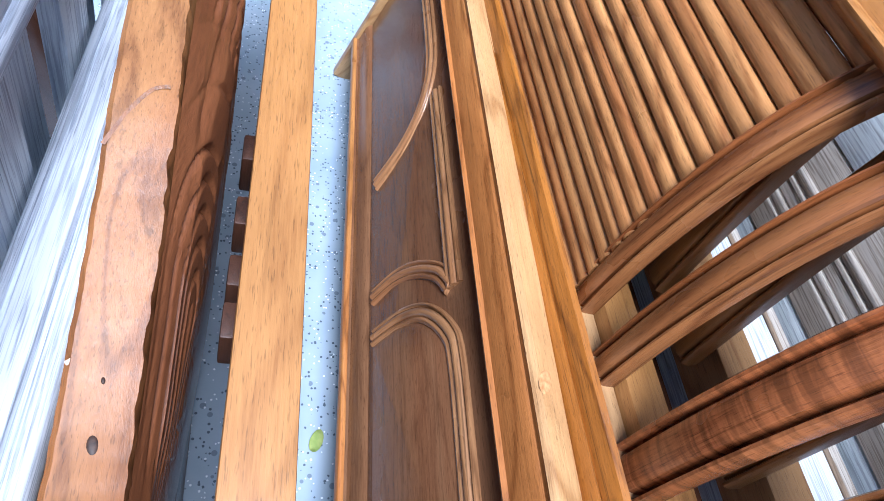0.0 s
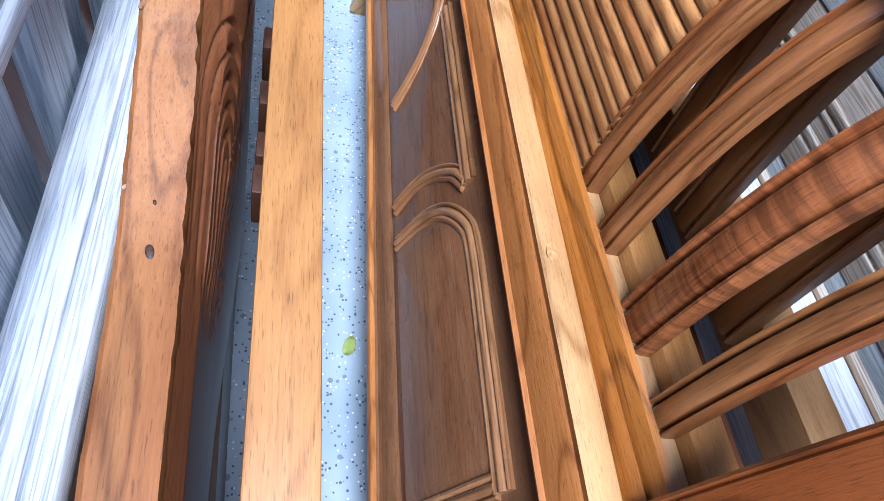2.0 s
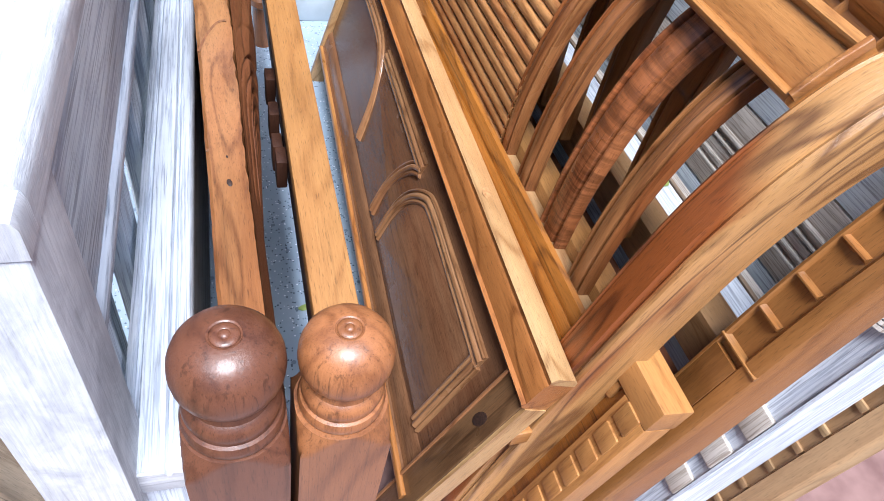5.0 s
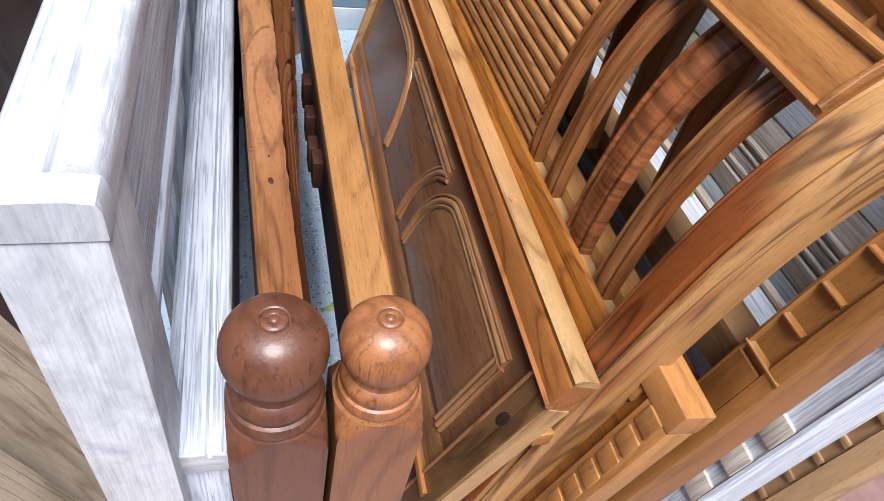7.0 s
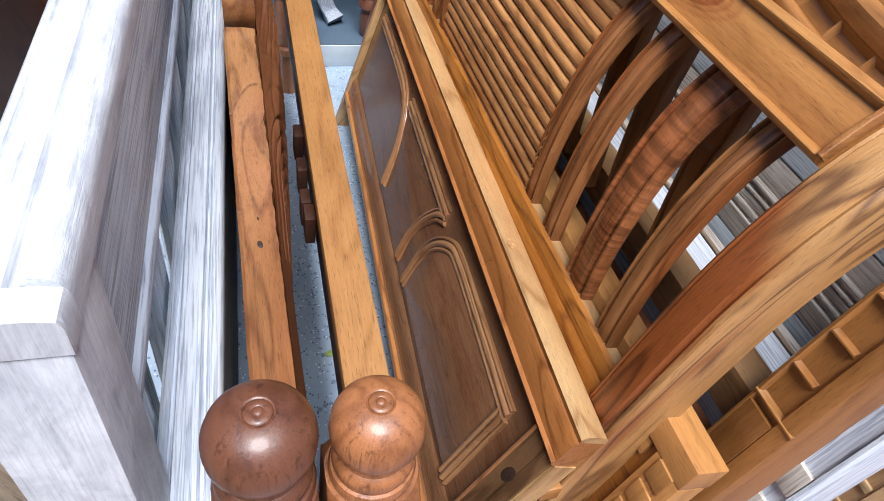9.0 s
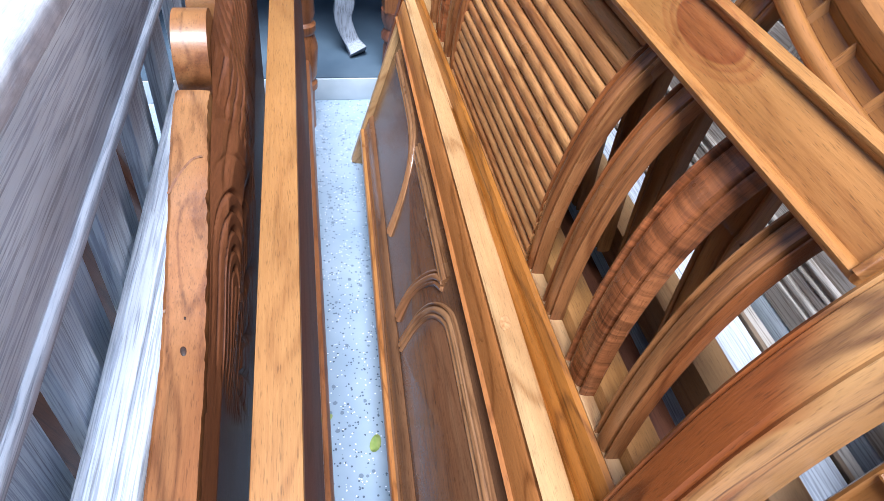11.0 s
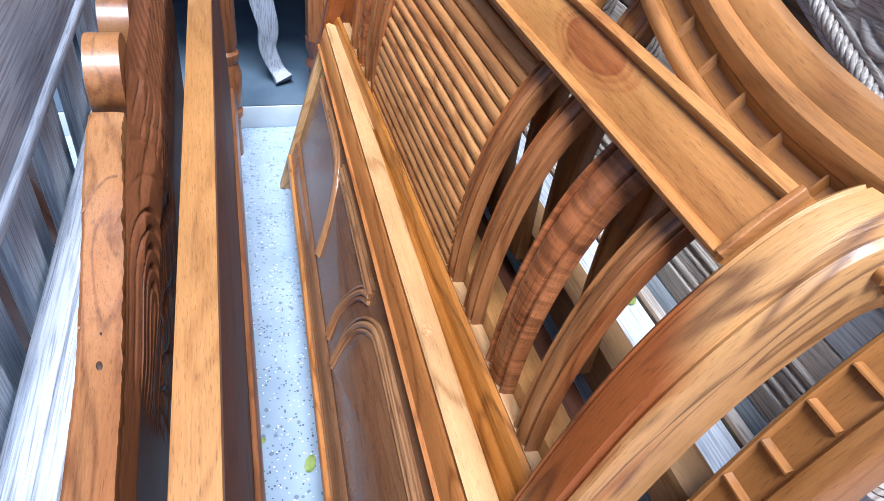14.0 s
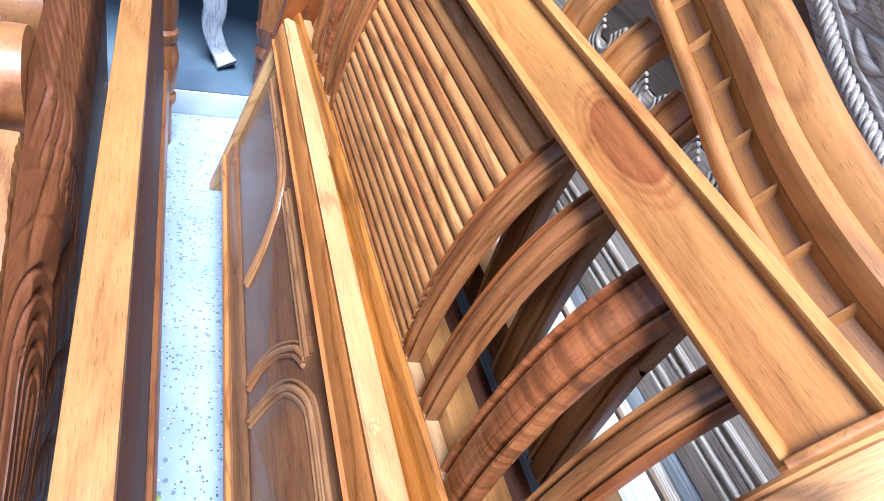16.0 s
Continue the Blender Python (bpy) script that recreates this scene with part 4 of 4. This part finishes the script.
def curved_bedpost():
    t = thing("curved_bedpost", pose(0.46, -0.205, 0), "unvarnished tan curved bedpost with a notched channel, behind a white post", "bedpost")
    line = spline([(x, z) for x, z in FRONT if z < 0.9], 6)
    sec = [(-0.045, 0.07), (-0.045, 0.008), (-0.040, 0.001), (-0.006, 0.0), (-0.003, 0.007), (0.040, 0.007), (0.042, 0.0), (0.045, 0.004), (0.045, 0.07)]
    part("post", sweep([(p.x, 0.0, p.y) for p in line], sec, (0, 1, 0)), RAWTAN["u"], t)
    for z in (0.16, 0.23, 0.30, 0.37, 0.44, 0.51, 0.58, 0.65):
        p = min(line, key=lambda q: abs(q.y - z))
        part("notch_bar", box((-0.001, -0.002, -0.007), (0.010, 0.040, 0.007), 0.002), RAWTAN["y"], t).matrix_basis = pose(p.x + 0.002, 0, p.y, 0, 12, 0)
    return t


RAWTAN = family("raw_tan_wood", (0.46, 0.30, 0.15), (0.20, 0.115, 0.05), rough=0.5, coat=0.0, heart=0.3, streak=0.75)
curved_bedpost()


def bed_rail(x0, x1, y0, top, material, label):
    t = thing("bed_rail", pose(x0, y0, 0), label, "bed rail", "bed rails stacked behind the headboards")
    part("board", box((0, 0, 0), (x1 - x0, 1.9, top - 0.012), 0.003), material["y"], t)
    part("lip", box((0.003, 0.003, top - 0.0118), (x1 - x0 - 0.003, 1.897, top), 0.003), material["y"], t)
    return t


bed_rail(0.769, 0.788, -0.12, 0.49, GREY, "grey-washed bed rail standing on edge")
bed_rail(0.789, 0.805, -0.12, 0.49, RAW, "brown unfinished bed rail standing on edge")
bed_rail(0.806, 0.834, -0.12, 0.48, CREAM, "cream-washed bed rail standing on edge between brown ones")


def rope_headboard():
    t = thing("rope_headboard", pose(0.855, -0.30, 0), "grey-washed plank headboard with twisted rope and leaf carving", "headboard")
    for i in range(9):
        z = 0.02 + i * 0.095
        part("plank", box((0.0, 0.17, z), (0.03, 1.9, z + 0.091), 0.003), (CREAM, GREY, CREAM)[i % 3]["y"], t)
    for z in (0.545, 0.565, 0.60, 0.62):
        part("bead", sweep([(-0.003, 0.17, z), (-0.003, 1.9, z)], rounded(-0.006, 0.006, -0.004, 0.004, 0.003), (1, 0, 0)), CREAM["y"], t)
    for k in range(4):
        r = 0.022 + 0.012 * k
        for cy, cz in ((0.96, 0.86), (0.78, 0.845), (1.14, 0.88)):
            pts = [(-0.003, cy + r * math.cos(a), cz - r * math.sin(a)) for a in [math.pi * (s / 14 * 1.5 - 0.25) for s in range(15)]]
            part("carved_arch", sweep(pts, rounded(-0.004, 0.004, -0.004, 0.004, 0.003), (1, 0, 0)), CREAM["z"], t)
    path = spline([(0, 0.10, 0.865), (0, 0.30, 0.925), (0, 0.46, 0.995), (0, 0.58, 1.042), (0, 0.68, 1.083), (0, 0.80, 1.148), (0, 1.0, 1.215), (0, 1.25, 1.24), (0, 1.6, 1.16)], 9)
    upper = bmesh.new()
    rows = [[upper.verts.new(c) for c in ((0.003, p.y, 0.8755), (0.003, p.y, p.z + 0.01), (0.024, p.y, p.z + 0.01), (0.024, p.y, 0.8755))] for p in path if p.y > 0.18]
    for a, b in zip(rows, rows[1:]):
        for j in range(4):
            upper.faces.new((a[j], a[(j + 1) % 4], b[(j + 1) % 4], b[j]))
    upper.faces.new(rows[0][::-1])
    upper.faces.new(rows[-1])
    part("upper_panel", upper, DUSK["y"], t, "dark weathered panel")
    for r in (0.040, 0.055, 0.070, 0.088):
        pts = [(0.001, 0.86 + 1.25 * r * math.cos(a), 1.0 + r * math.sin(a)) for a in [math.pi * (0.05 + 0.9 * q / 16) for q in range(17)]]
        part("carved_arch", sweep(pts, rounded(-0.004, 0.004, -0.0035, 0.0035, 0.002), (1, 0, 0)), DUSK["z"], t)
    frame_ob = part("frame", sweep(path, lambda s: rounded(-0.03, 0.02, -0.015, 0.13, 0.008), (1, 0, 0)), CREAM["y"], t, "cream carved crest")
    total = [0.0]
    for p, q in zip(path, path[1:]):
        total.append(total[-1] + (q - p).length)

    def along(d):
        k = max(i for i in range(len(path) - 1) if total[i] <= d)
        way = (path[k + 1] - path[k]).normalized()
        return path[k] + way * (d - total[k]), way

    for edge in (-0.010, 0.024, 0.070, 0.104):
        part("fillet", sweep([p + Vector((-0.031, 0, edge)) for p in path], rounded(-0.004, 0.003, -0.004, 0.004, 0.002), (1, 0, 0)), CREAM["y"], frame_ob)
    for edge in (0.007, 0.087):
        for i in range(int((total[-1] - 0.06) / 0.0125)):
            c, way = along(0.03 + i * 0.0125)
            side = Vector((0, -way.z, way.y))
            c = c + Vector((-0.031, 0, edge))
            pts = [c - way * 0.017 - side * 0.011 + Vector((0.004, 0, 0)), c - way * 0.007 - side * 0.005 + Vector((-0.004, 0, 0)), c + way * 0.007 + side * 0.005 + Vector((-0.004, 0, 0)), c + way * 0.017 + side * 0.011 + Vector((0.004, 0, 0))]
            part("rope_twist", sweep(spline(pts, 2), rounded(-0.0045, 0.0045, -0.0042, 0.0042, 0.003, 2), (1, 0, 0)), CREAM["z"], frame_ob)
    almond = [(-0.004, 0), (-0.003, 0.005), (0, 0.008), (0.003, 0.005), (0.004, 0), (0.003, -0.005), (0, -0.008), (-0.003, -0.005)]
    for i in range(int((total[-1] - 0.16) / 0.085)):
        c, way = along(0.05 + i * 0.085)
        side = Vector((0, -way.z, way.y))
        c = c + Vector((-0.031, 0, 0.047))
        turn = 1 if i % 2 else -1
        for lift, far in ((0.012, 0.07), (-0.010, 0.055)):
            part("carved_leaf", sweep(spline([c, c + way * 0.4 * far + side * lift * turn, c + way * far + side * lift * 0.3 * turn], 5), lambda s: [(u * (0.2 + math.sin(math.pi * s)), v * (0.2 + math.sin(math.pi * s))) for u, v in almond], (1, 0, 0)), CREAM["y"], frame_ob)
    return t


rope_headboard()


# ---- beyond the step ----
def cabriole_table():
    t = thing("cabriole_table", pose(0.292, 1.972, 0.09), "whitewashed table with curved cabriole legs standing on the step", "table")
    for x, y, fx in ((0, 0, 1), (-0.9, 0, -1), (0, 0.6, 1), (-0.9, 0.6, -1)):
        pts = spline([(x + 0.012 * fx, y - 0.03, 0.012), (x - 0.012 * fx, y, 0.05), (x - 0.04 * fx, y + 0.01, 0.13), (x - 0.035 * fx, y + 0.01, 0.21), (x - 0.06 * fx, y + 0.02, 0.34), (x - 0.13 * fx, y + 0.05, 0.765)], 5)
        part("leg", sweep(pts, lambda s: rounded(*[c * (1.0 + 0.9 * s * s + 0.5 * max(0, 0.15 - s) * 4) for c in (-0.027, 0.027, -0.022, 0.022)], 0.006), (1, 0, 0)), SHADED_GREY["z"], t)
    # Top stays out of view; stretched past the legs to shade floor and leg.
    part("tabletop", box((-1.0, -0.15, 0.76), (0.9, 0.75, 0.80), 0.008), GREY["y"], t)
    return t


cabriole_table()


def bed_leg_post():
    t = thing("turned_bedpost", pose(0.42, 1.86, 0.09), "dark red-brown turned bedpost standing on the step", "bedpost")
    part("post", box((-0.04, -0.04, 0.22), (0.04, 0.04, 0.755), 0.004), CHESTNUT["z"], t)
    part("turned_foot", lathe([(0.028, 0.0), (0.036, 0.02), (0.036, 0.08), (0.03, 0.1), (0.044, 0.115), (0.044, 0.13), (0.032, 0.15), (0.046, 0.19), (0.046, 0.22)], (0, 0), 24), RUSSET["z"], t)
    return t


bed_leg_post()


# ---- fallen leaves ----
for x, y, z, s, r in ((0.084, 0.476, 0.002, 0.016, 20), (0.185, 0.40, 0.002, 0.022, 70), (0.752, 0.305, 0.5115, 0.013, 40)):
    bm = bmesh.new()
    ring = [bm.verts.new((s * math.cos(a), 0.55 * s * math.sin(a), 0.002 + 0.002 * math.cos(2 * a))) for a in [2 * math.pi * i / 12 for i in range(12)]]
    bm.faces.new(ring)
    bmesh.ops.solidify(bm, geom=bm.faces[:], thickness=0.0008)
    leaf = part("fallen_leaf", bm, LEAF)
    leaf.matrix_world = pose(x, y, z, 0, 0, r)
    tagged(leaf, "small yellow-green fallen leaf lying flat", "leaf", "fallen leaves")


# Assumed furniture, added so the background beyond the step reads as dark.
def filler_cabinet():
    t = thing("filler_cabinet", pose(0.1, 2.75, 0.09), "assumed dark wooden cabinet filling the deep shade at the back", "cabinet")
    part("body", box((-1.6, 0.0, 0.06), (1.4, 0.5, 1.7), 0.006), DARKBROWN["z"], t)
    part("plinth", box((-1.57, 0.02, 0.0), (1.37, 0.48, 0.0598), 0.003), DARKBROWN["y"], t)
    for i in range(5):
        part("door", box((-1.56 + i * 0.59, -0.02, 0.1), (-1.0 + i * 0.59, -0.0005, 1.64), 0.005), DARKBROWN["z"], t)
    return t


filler_cabinet()
